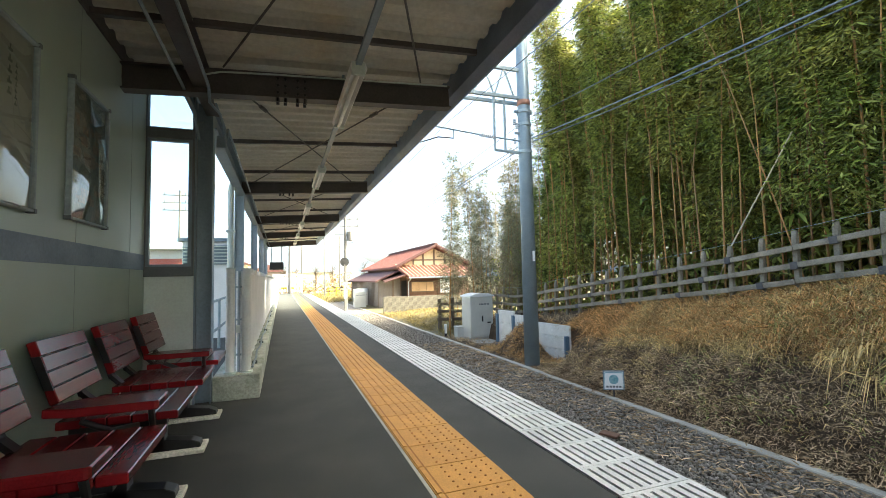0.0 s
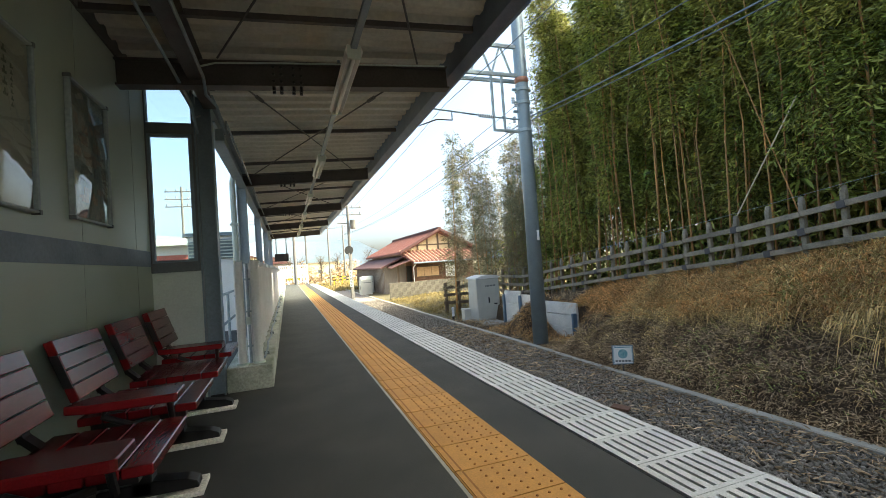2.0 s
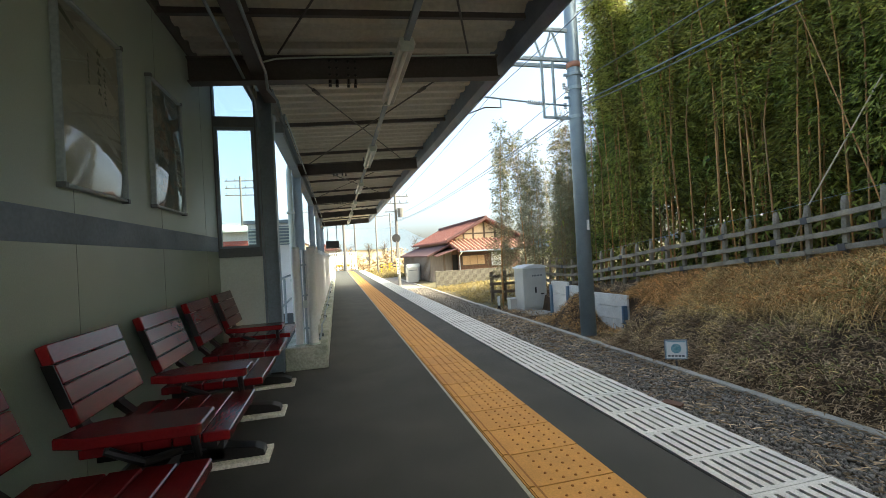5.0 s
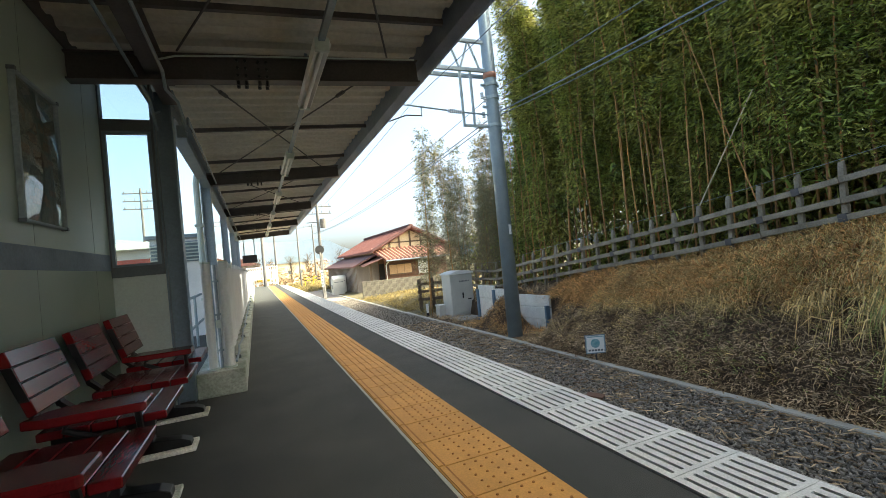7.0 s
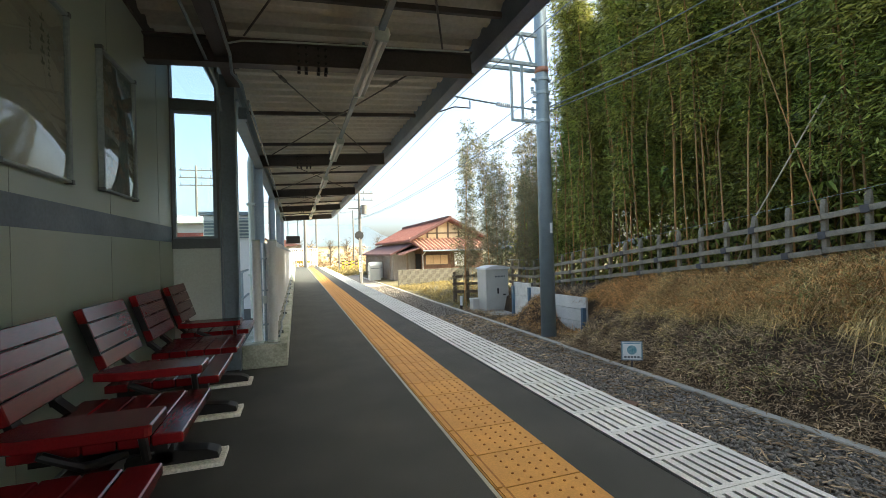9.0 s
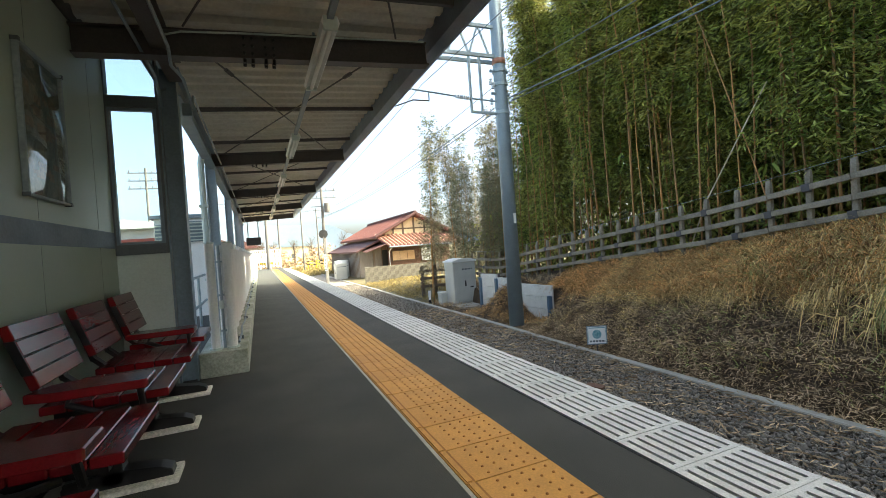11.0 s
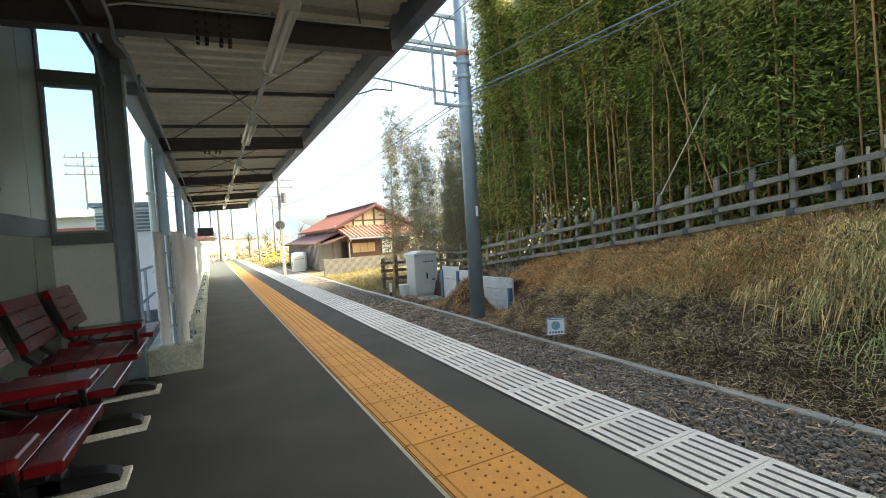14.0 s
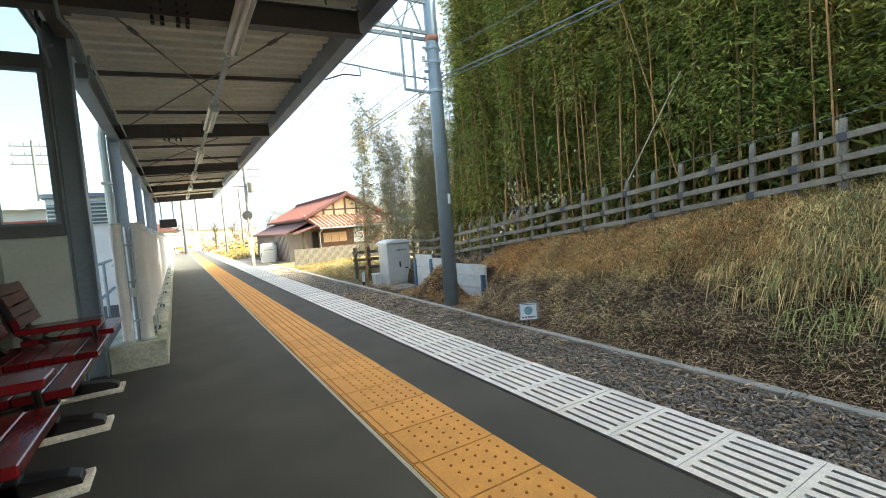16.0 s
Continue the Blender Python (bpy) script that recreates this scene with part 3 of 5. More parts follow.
for k, y in enumerate(SEAT_Y):
    bench_seat(y, k in (0, 1, 3, 4, 5, 7))
brail = thing("bench_rail", "black iron rail running under the seats", "rail")
part("rail", MB().box(-0.70, -0.58, -1.6, 4.1, 0.33, 0.36), M_BLACK, brail)
for y in SEAT_Y:
    part("bracket", MB().box(-0.68, -0.60, y - 0.16, y - 0.10, 0.3, 0.335), M_BLACK, brail)


# ---- posters ----
def poster(y0, y1, z0, z1, label, cols):
    t = thing("poster_frame", label, "poster frame", pose(-1.0, (y0 + y1) / 2, z0))
    w, h, fw = (y1 - y0) / 2, z1 - z0, 0.014
    f = MB().box(0, 0.03, -w, -w + fw, 0, h).box(0, 0.03, w - fw, w, 0, h).box(0, 0.03, -w + fw, w - fw, 0, fw).box(0, 0.03, -w + fw, w - fw, h - fw, h)
    part("frame", f, M_GALVL, t, "silver aluminium frame", bevel=0.004)
    part("sheet", MB().box(0.003, 0.008, -w + fw, w - fw, fw, h - fw), cols[0], t)
    pr = MB()
    r = random.Random(int(y0 * 100))
    if cols[2] < 10:             # columns of small upright characters, and a title stroke
        for a, z1, count, size in ((0.06, 0.88, 5, 0.03), (0.115, 0.8, 7, 0.018), (-0.02, 0.8, 6, 0.015)):
            for k in range(count):
                b = h * z1 - k * size * 1.5
                pr.box(0.008, 0.009, a, a + size, b - size, b - size * 0.6).box(0.008, 0.009, a + size * 0.3, a + size * 0.6, b - size * 0.6, b)
        pr.bar((0.0085, -w + 0.05, h * 0.93), (0.0085, -w + 0.15, h * 0.87), 0.001, 0.02)
    else:
        for _ in range(cols[2]):
            a, b = r.uniform(-w + 0.06, w - 0.16), r.uniform(0.08, h - 0.14)
            pr.box(0.008, 0.009, a, a + r.uniform(0.03, 0.12), b, b + r.uniform(0.01, 0.05))
    part("printing", pr, cols[1], t)
    N = 10
    cv = [(0.012 + 0.024 * (1 - (2 * j / N - 1) ** 2) * (1 - 0.5 * (2 * i / N - 1) ** 2), -w + fw + (2 * w - 2 * fw) * i / N, fw + (h - 2 * fw) * j / N) for j in range(N + 1) for i in range(N + 1)]
    cf_ = [(j * (N + 1) + i, j * (N + 1) + i + 1, (j + 1) * (N + 1) + i + 1, (j + 1) * (N + 1) + i) for j in range(N) for i in range(N)]
    part("cover", MB().add(cv, cf_), M_GLASS, t, "bowed glossy clear cover", smooth=True)
    for s in (-1, 1):
        for zz in (0.006, h - 0.006):
            part("corner", MB().box(-0.002, 0.033, s * (w - 0.007) - 0.01, s * (w - 0.007) + 0.01, zz - 0.01, zz + 0.01), M_FRAME, t)
    return t


M_PAPER = mat("cream poster paper", (0.42, 0.40, 0.33), 0.5, scale=3, fine=0.05)
M_PHOTO = mat("dim green and brown poster photo", (0.10, 0.13, 0.10), 0.5, col2=(0.28, 0.24, 0.17), scale=9, amount=0.9, fine=0.3)
M_PRINT = mat("poster printing", (0.16, 0.17, 0.12), 0.5, scale=20)
M_PRINT2 = mat("poster printing brown", (0.25, 0.17, 0.10), 0.5, scale=20)
poster(1.92, 2.45, 1.33, 2.09, "large cream notice in a silver frame on the wall", (M_PAPER, M_PRINT, 7))
poster(2.79, 3.31, 1.35, 2.105, "dim landscape poster in a silver frame on the wall", (M_PHOTO, M_PRINT2, 26))

# ---- concrete upstand, white screen fence ----
tagged(part("kerb_upstand", MB().box(-0.5, -0.13, 4.24, 31.0, 0, 0.206), M_UPST, bevel=0.006), "pale concrete upstand along the platform", "kerb", kind="structure")
sc = thing("screen_fence", "white corrugated steel screen fence on the upstand", "fence")
n = 0
y = 4.42
while y < 30.5:
    m = MB()
    pts = []
    for i in range(13):
        pts.append((-0.255 + (0.007 if i % 4 in (1, 2) else -0.007), y + i * 0.125))
    m.add([(x, yy, z) for x, yy in pts for z in (0.225, 1.09)] + [(x - 0.006, yy, z) for x, yy in pts for z in (0.225, 1.09)],
          [(2 * i, 2 * i + 1, 2 * i + 3, 2 * i + 2) for i in range(12)] + [(26 + 2 * i, 26 + 2 * i + 2, 26 + 2 * i + 3, 26 + 2 * i + 1) for i in range(12)])
    part("panel", m, M_WHITE, sc)
    part("post", MB().tube([(-0.31, y + 0.02, 0.2), (-0.31, y + 0.02, 1.1)], 0.027, 10), M_WHITE, sc, smooth=False)
    for dy in (0.35, 1.0):
        part("top_clip", MB().box(-0.29, -0.22, y + dy, y + dy + 0.1, 1.08, 1.13), M_WHITE, sc)
    y += 1.5
part("top_rail", MB().bar((-0.285, 4.4, 1.06), (-0.285, 30.6, 1.06), 0.03, 0.04), M_WHITE, sc)
part("bottom_rail", MB().bar((-0.285, 4.4, 0.24), (-0.285, 30.6, 0.24), 0.03, 0.04), M_WHITE, sc)
for x, yp in ((-0.378, 4.36), (-0.245, 4.37)):
    p = part("end_post", MB().tube([(x, yp, 0.2), (x, yp, 1.115)], 0.037, 16), M_WHITE, sc, "round white end post", smooth=False)
    part("cap", MB().tube([(x, yp, 1.115), (x, yp, 1.128)], 0.039, 16), M_PANEL, p)
    part("foot_ring", MB().tube([(x, yp, 0.206), (x, yp, 0.222)], 0.052, 16), M_PANEL, p)
hose = thing("cable_pipe", "thin dark cable pipe clipped along the upstand", "pipe")
part("pipe", MB().tube([(-0.205 + 0.012 * math.sin(k * 2.4), 4.5 + k * 0.5, 0.224 + 0.007 * math.sin(k * 1.7)) for k in range(50)], 0.011, 6), M_STEEL, hose)
for k in range(12):
    part("clip", MB().box(-0.222, -0.175, 4.75 + k * 1.5, 4.77 + k * 1.5, 0.206, 0.236), M_FRAME, hose)
post_pipe = thing("post_conduit", "slim grey conduit beside the round posts", "pipe")
part("pipe", MB().tube([(-0.312, 4.40, 0.206), (-0.312, 4.40, 1.1)], 0.012, 8), M_GALVL, post_pipe)
part("box", MB().box(-0.335, -0.295, 4.375, 4.4, 0.55, 0.62), M_PANEL, post_pipe, bevel=0.003)
for z in (0.35, 0.66, 0.95):
    part("clip", MB().box(-0.335, -0.29, 4.385, 4.415, z, z + 0.015), M_GALVL, post_pipe)
dp = thing("downpipe", "pale grey rain pipe by the columns", "pipe")
part("pipe", MB().tube([(-0.63, 6.9, 0.1), (-0.63, 6.9, 2.3), (-0.6, 6.9, 2.45)], 0.04, 10), M_PANEL, dp)
for z in (0.7, 1.7):
    part("pipe_clip", MB().box(-0.685, -0.575, 6.85, 6.95, z, z + 0.03), M_PANEL, dp)

# ---- kerb by the ballast ----
kb = tagged(part("kerb", MB().box(5.0, 5.02, -8, -7.9, -1.1, -1.09), M_CONC), "pale concrete kerb beside the ballast", "kerb", kind="structure")
kerb_me = mesh_of("kerb_stone", MB().box(0, 0.13, 0, 1.99, -0.14, 0.10), M_KERB, bevel=0.012)
for k in range(-4, 24):
    o = part("kerb_stone", kerb_me, None, kb)
    o.location = (5.0 + random.uniform(-0.008, 0.008), k * 2.0, -1.10 + random.uniform(-0.008, 0.008))

# ---- electric pole with bracket ----
PX, PY = 5.28, 8.75
pole = thing("catenary_pole", "tall grey-blue steel pole carrying the overhead line", "pole", pose(PX, PY, -1.05))
part("shaft", MB().tube([(0, 0, 0), (0, 0, 11.0)], 0.168, 20, r1=0.12), M_GALV, pole, smooth=True)
part("band", MB().tube([(0, 0, 5.93), (0, 0, 6.05)], 0.152, 20), M_RUST, pole, "red-brown paint band", smooth=True)
part("label_plate", MB().box(0.0, 0.06, -0.172, -0.166, 2.36, 2.58), M_WHITE, pole, "small white number plate")
for z in (4.82, 5.45, 5.75):
    part("clamp", MB().tube([(0, 0, z), (0, 0, z + 0.07)], 0.168, 16), M_GALVL, pole)
tr = part("truss_arm", MB().bar((-4.9, -0.02, 6.10), (0.12, -0.02, 6.10), 0.07, 0.07).bar((-4.9, -0.02, 6.75), (0.1, -0.02, 6.75), 0.07, 0.07).bar((-4.9, 0.3, 6.10), (0.12, 0.3, 6.10), 0.07, 0.07), M_GALVL, pole, "pale steel lattice gantry arm")
la = MB()
for k in range(9):
    x0 = -0.25 - k * 0.5
    la.bar((x0, -0.02, 6.10), (x0 - 0.25, -0.02, 6.75), 0.035, 0.035).bar((x0 - 0.25, -0.02, 6.75), (x0 - 0.5, -0.02, 6.10), 0.035, 0.035)
part("lattice", la, M_GALVL, tr)
hg = part("drop_frame", MB().bar((-0.50, 0, 6.1), (-0.50, 0, 4.84), 0.045, 0.045).bar((-0.76, 0, 6.1), (-0.76, 0, 4.84), 0.045, 0.045).bar((-0.78, 0, 4.85), (0.15, 0, 4.82), 0.05, 0.05), M_GALVL, pole)
ca = part("cantilever", MB().tube([(0.0, 0, 5.10), (-0.78, 0, 5.14)], 0.02, 8).tube([(-1.15, 0, 5.17), (-2.9, 0, 5.32)], 0.02, 8).tube([(-1.75, 0, 5.21), (-1.75, 0, 5.02)], 0.014, 6), M_GALV, pole, "thin steel cantilever with steady arm")
part("steady_arm", MB().tube([(-1.75, 0, 5.03), (-2.1, 0, 5.03), (-2.5, 0, 4.88)], 0.014, 6), M_BLACK, ca)
ins = MB()
for k in range(7):
    ins.tube([(-0.8 - k * 0.05, 0, 5.14 + 0.004 * k), (-0.825 - k * 0.05, 0, 5.142 + 0.004 * k)], 0.045, 10)
part("insulator", ins, M_INS, ca, "white porcelain insulator")
for z, s in ((5.62, 1), (5.18, 1), (5.5, -1)):
    i2 = MB()
    for k in range(3):
        i2.tube([(-0.22, 0.05 * s, z - 0.05 * k), (-0.22, 0.05 * s, z - 0.05 * k - 0.025)], 0.04, 8)
    part("insulator", i2, M_INS, pole)
for z in (5.78, 5.28):
    part("side_bracket", MB().bar((-0.25, 0.0, z), (0.22, 0.0, z), 0.05, 0.05), M_GALV, pole)


# ---- overhead wires ----
def wire(name, label, pts, r=0.008, sag=0.0):
    m = MB()
    for a, b in zip(pts[:-1], pts[1:]):
        a, b = Vector(a), Vector(b)
        seq = [a.lerp(b, k / 10) - Vector((0, 0, sag * 4 * (k / 10) * (1 - k / 10))) for k in range(11)]
        m.tube(seq, r, 5, cap=False)
    o = part(name, m, M_FRAME)
    return tagged(o, label, "wire", group="overhead wires")


for dx, dz in ((0.0, 0.0), (0.05, 0.03), (0.08, -0.05)):
    wire("feeder_cable", "dark twisted feeder cable beside the pole", [(5.45 + dx, -14, 4.1 + dz), (5.45 + dx, PY, 4.14 + dz), (5.2 + dx, 44, 4.25 + dz)], 0.012, 0.5)
wire("feeder_cable", "thin dark line above the feeder cables", [(5.45, -14, 4.7), (5.45, PY, 4.64), (5.2, 44, 4.7)], 0.009, 0.5)
wire("contact_wire", "thin overhead contact wire over the track", [(2.85, -14, 3.82), (2.75, PY, 3.84), (2.9, 44, 3.9)], 0.007, 0.02)
wire("messenger_wire", "thin messenger wire over the track", [(3.4, -14, 4.3), (3.4, PY, 4.32), (3.4, 44, 4.3)], 0.007, 0.3)

# ---- concrete board wall behind the pole ----
rw = thing("retaining_wall", "low wall of pale concrete boards beside the pole", "retaining wall")
A, B = Vector((6.27, 8.70, 0)), Vector((5.98, 11.7, 0))
for k, (a, b, zt) in enumerate(((0.0, 0.42, -0.18), (0.44, 0.72, -0.06), (0.74, 1.0, 0.02))):
    for j in range(3):
        p, q2 = A.lerp(B, a), A.lerp(B, b)
        z0 = -1.05 + j * (zt + 1.05) / 3
        z1 = -1.05 + (j + 1) * (zt + 1.05) / 3 - 0.012
        part("board", MB().bar(p + Vector((0, 0, (z0 + z1) / 2)), q2 + Vector((0, 0, (z0 + z1) / 2)), 0.06, z1 - z0), M_CONCW, rw, bevel=0.004)
for a in (0.43, 0.73, 1.0):
    p = A.lerp(B, a)
    part("wall_post", MB().box(p.x - 0.08, p.x - 0.02, p.y - 0.05, p.y + 0.05, -1.1, -0.1), M_BLUE, rw, bevel=0.004)
part("wall_post", MB().box(6.12, 6.22, 8.66, 8.74, -1.1, -0.42), M_BLUE, rw, "short blue steel post", bevel=0.006)
part("wall_post", MB().box(5.50, 5.60, 9.35, 9.45, -1.1, -0.4), M_BLUE, rw, bevel=0.006)

# ---- signalling cabinet ----
cb = thing("signal_cabinet", "grey steel trackside cabinet with a rounded top", "cabinet", pose(5.62, 12.9, -1.02) @ pose(0, 0, 0, 0, 0, 6))
part("plinth", MB().box(-0.02, 0.85, 0.0, 0.6, -0.1, 0.1), M_CONC, cb, bevel=0.01)
part("apron", MB().box(-0.15, 1.0, -0.75, 0.0, -0.1, 0.03), M_CONC, cb, "worn concrete slab before the cabinet", bevel=0.01)
part("body", MB().box(0, 0.83, 0.02, 0.58, 0.1, 1.36), M_BOX, cb, bevel=0.01)
top = MB().prism([(-0.03, 1.36), (0.86, 1.36), (0.86, 1.40), (0.65, 1.46), (0.41, 1.48), (0.18, 1.46), (-0.03, 1.40)], -0.03, 0.63, "y")
part("lid", top, M_WHITE, cb, "pale rounded lid", bevel=0.005)
dr = part("door", MB().box(0.04, 0.79, 0.005, 0.02, 0.14, 1.32), M_BOX, cb, bevel=0.004)
part("handle", MB().box(0.40, 0.44, -0.02, 0.005, 0.58, 0.76), M_BLACK, dr)
part("lock", MB().box(0.60, 0.72, -0.005, 0.005, 0.52, 0.56), M_BLACK, dr)
lt = MB()
for k in range(7):
    lt.box(0.32 + k * 0.055, 0.355 + k * 0.055, 0.0, 0.005, 1.10, 1.15)
part("lettering", lt, M_FRAME, dr)
sb = thing("junction_box", "small grey trackside box beside the cabinet", "box", pose(5.5, 13.4, -1.02))
part("body", MB().box(-0.14, 0.12, 0, 0.3, 0, 0.36), M_BOX, sb, bevel=0.01)
part("lid", MB().box(-0.16, 0.14, -0.02, 0.32, 0.36, 0.41), M_BOX, sb, bevel=0.01)
mk = thing("marker_post", "short white marker post with a dark foot", "post", pose(5.25, 14.2, -1.1))
part("post", MB().tube([(0, 0, 0), (0, 0, 0.5)], 0.042, 10), M_WHITE, mk)
part("foot", MB().tube([(0, 0, 0), (0, 0, 0.2)], 0.048, 10), M_BLACK, mk)

# ---- small sign in the litter ----
sg = thing("track_sign", "small white-and-teal plate on a short stake", "sign", pose(5.1, 5.95, -0.95) @ pose(0, 0, 0, 0, 0, -28))
part("stake", MB().box(-0.012, 0.012, 0.014, 0.03, -0.1, 0.3), M_BEAM, sg)
part("plate", MB().box(-0.15, 0.15, 0, 0.012, 0.08, 0.36), M_WHITE, sg, bevel=0.002)
bd = MB().box(-0.165, -0.15, -0.002, 0.014, 0.065, 0.375).box(0.15, 0.165, -0.002, 0.014, 0.065, 0.375).box(-0.15, 0.15, -0.002, 0.014, 0.065, 0.08).box(-0.15, 0.15, -0.002, 0.014, 0.36, 0.375)
part("border", bd, M_STEEL, sg, "dark steel border")
M_TEAL = mat("teal print", (0.10, 0.30, 0.36), 0.5, col2=(0.3, 0.45, 0.48), scale=30, amount=0.9)
em = MB().tube([(0.0, -0.001, 0.235), (0.0, -0.004, 0.235)], 0.075, 18)
for sx in (-0.145, 0.14):
    em.box(sx, sx + 0.006, -0.003, -0.001, 0.09, 0.35)
em.box(-0.13, 0.13, -0.003, -0.001, 0.335, 0.35)
part("emblem", em, M_TEAL, sg)
tx = MB()
for k in range(5):
    tx.box(-0.12 + k * 0.05, -0.085 + k * 0.05, -0.003, -0.001, 0.105, 0.135)
part("lettering", tx, M_FRAME, sg)

# ---- post and rail fence on the bank ----
fn = thing("bank_fence", "weathered grey post-and-rail fence along the bank", "fence")
post_me = mesh_of("post", MB().prism([(-0.035, -0.6), (0.035, -0.6), (0.035, 0.84), (0.012, 0.93), (-0.012, 0.93), (-0.035, 0.84)], -0.035, 0.035, "y"), M_FENCE, bevel=0.006)
FX = 7.0
FY = [14.3 - 0.502 * k for k in range(33)]
for y in FY:
    o = part("post", post_me, None, fn)
    o.location = (FX, y, float(fence_base(y)) + random.uniform(-0.015, 0.015))
    o.rotation_euler = (random.uniform(-0.02, 0.02), random.uniform(-0.02, 0.02), 0)
for h in (0.205, 0.428, 0.685):
    for a, b in zip(FY[0:-1:2], FY[2::2]):
        part("rail", MB().bar((FX - 0.07, a, float(fence_base(a)) + h + random.uniform(-.008, .008)), (FX - 0.07, b + 0.004, float(fence_base(b)) + h + random.uniform(-.008, .008)), 0.04, 0.08), M_FENCE, fn, bevel=0.006)
bracket_me = mesh_of("bracket", MB().box(-0.098, -0.03, -0.05, 0.05, -0.052, 0.052), M_BEAM, bevel=0.004)
for k, y in enumerate(FY):
    o = part("bracket", bracket_me, None, fn)
    o.location = (FX, y, float(fence_base(y)) + (0.685, 0.205, 0.428)[k % 3])
    o.rotation_euler = (-0.12, 0, 0)
wm = MB()
for a, b in zip(FY[:-1], FY[1:]):
    wm.tube([(FX, a, float(fence_base(a)) + 0.955), (FX, b, float(fence_base(b)) + 0.955)], 0.003, 5, cap=False)
part("top_wire", wm, M_GALVL, fn)

# ---- timber fence by the cabinet ----
tf = thing("timber_fence", "old dark timber fence behind the cabinet", "fence")
for k in range(4):
    x, y = 5.75 + k * 0.42, 16.2 - k * 0.25
    part("post", MB().box(x - 0.06, x + 0.06, y - 0.06, y + 0.06, -1.1, 0.15 + random.uniform(-0.06, 0.06)), M_WOODD, tf, bevel=0.01)
for h in (-0.62, -0.32, -0.04):
    part("rail", MB().bar((5.65, 16.2, h), (7.15, 15.4, h + 0.03), 0.05, 0.11), M_WOODD, tf, bevel=0.008)

# ---- house ----
HY = 29.0
hs = thing("house", "old single-storey wooden house with red tiled roofs", "house")
wl = part("wall", MB().box(7.7, 12.6, HY + 0.6, 42, -1.05, 2.0), M_BOARD, hs)
part("gable", MB().prism([(7.7, 1.75), (12.5, 1.75), (10.1, 3.0)], HY + 0.55, HY + 0.75, "y"), M_PLASTER, hs, "cream plastered gable")
for x, h in ((8.6, 0.45), (9.3, 0.85), (10.1, 1.1), (10.9, 0.85), (11.6, 0.45)):
    part("gable_post", MB().box(x - 0.06, x + 0.06, HY + 0.50, HY + 0.56, 1.75, 1.85 + h), M_WOODD, hs)
part("gable_beam", MB().box(8.2, 12.0, HY + 0.50, HY + 0.56, 2.15, 2.24), M_WOODD, hs)
rf = MB()
for s in (-1, 1):
    rf.add([(10.1, HY, 3.2), (10.1, 43.0, 3.2), (10.1 + s * 2.85, 43.0, 1.75), (10.1 + s * 2.85, HY, 1.75),
            (10.1, HY, 3.06), (10.1, 43.0, 3.06), (10.1 + s * 2.85, 43.0, 1.62), (10.1 + s * 2.85, HY, 1.62)],
           [(0, 1, 2, 3), (4, 7, 6, 5), (0, 3, 7, 4), (1, 5, 6, 2), (3, 2, 6, 7)])
roof = part("roof", rf, M_TILE, hs, "weathered red tiled gable roof")
rb = MB()
for s in (-1, 1):
    for k in range(44):
        y = HY + 0.12 + k * 0.315
        rb.tube([(10.1, y, 3.21), (10.1 + s * 2.86, y, 1.76)], 0.05, 6)
part("tile_rib", rb, M_TILE, roof)
part("ridge", MB().bar((10.1, HY - 0.05, 3.27), (10.1, 43.1, 3.27), 0.26, 0.2), M_TILE2, roof, bevel=0.04)
part("verge", MB().bar((10.1, HY - 0.03, 3.22), (7.22, HY - 0.03, 1.76), 0.12, 0.14).bar((10.1, HY - 0.03, 3.22), (12.98, HY - 0.03, 1.76), 0.12, 0.14), M_TILE2, roof)
sk = MB().add([(7.2, HY + 0.6, 1.85), (13.0, HY + 0.6, 1.85), (13.4, HY - 0.75, 1.05), (7.9, HY - 0.75, 1.05), (7.2, HY + 0.6, 1.75), (13.0, HY + 0.6, 1.75), (13.4, HY - 0.75, 0.95), (7.9, HY - 0.75, 0.95)],
              [(0, 3, 2, 1), (4, 5, 6, 7), (3, 7, 6, 2), (0, 4, 7, 3), (1, 2, 6, 5)])
skirt = part("skirt_roof", sk, M_TILE, hs, "low skirt roof of red and pale ribbed tiles")
M_TRIB = mat("pale tile ribs", (0.55, 0.30, 0.22), 0.5, scale=5)
for k in range(20):
    x = 7.35 + k * 0.29
    part("tile_rib", MB().tube([(x, HY + 0.6, 1.88), (x + 0.62 - 0.012 * k, HY - 0.77, 1.07)], 0.06, 6), M_TRIB, skirt)
lt2 = MB().add([(7.6, HY + 0.3, 1.55), (7.6, 42.5, 1.55), (5.9, 42.5, 0.82), (5.9, HY + 0.3, 0.82), (7.6, HY + 0.3, 1.45), (7.6, 42.5, 1.45), (5.9, 42.5, 0.72), (5.9, HY + 0.3, 0.72)],
               [(0, 1, 2, 3), (4, 7, 6, 5), (0, 3, 7, 4), (1, 5, 6, 2), (3, 2, 6, 7)])
part("lean_to_roof", lt2, M_TILE2, hs, "brown sheet roof of the lean-to")
part("lean_to_wall", MB().box(6.2, 7.7, HY + 0.7, 42, -1.05, 0.95), M_GREYB, hs, "grey weathered board wall")
for k in range(30):
    part("batten", MB().box(6.17, 6.2, HY + 0.8 + k * 0.42, HY + 0.84 + k * 0.42, -1.05, 0.9), M_WOODD, hs)
part("porch_post", MB().box(7.0, 7.12, HY + 0.2, HY + 0.32, -1.05, 1.0), M_WOODD, hs)
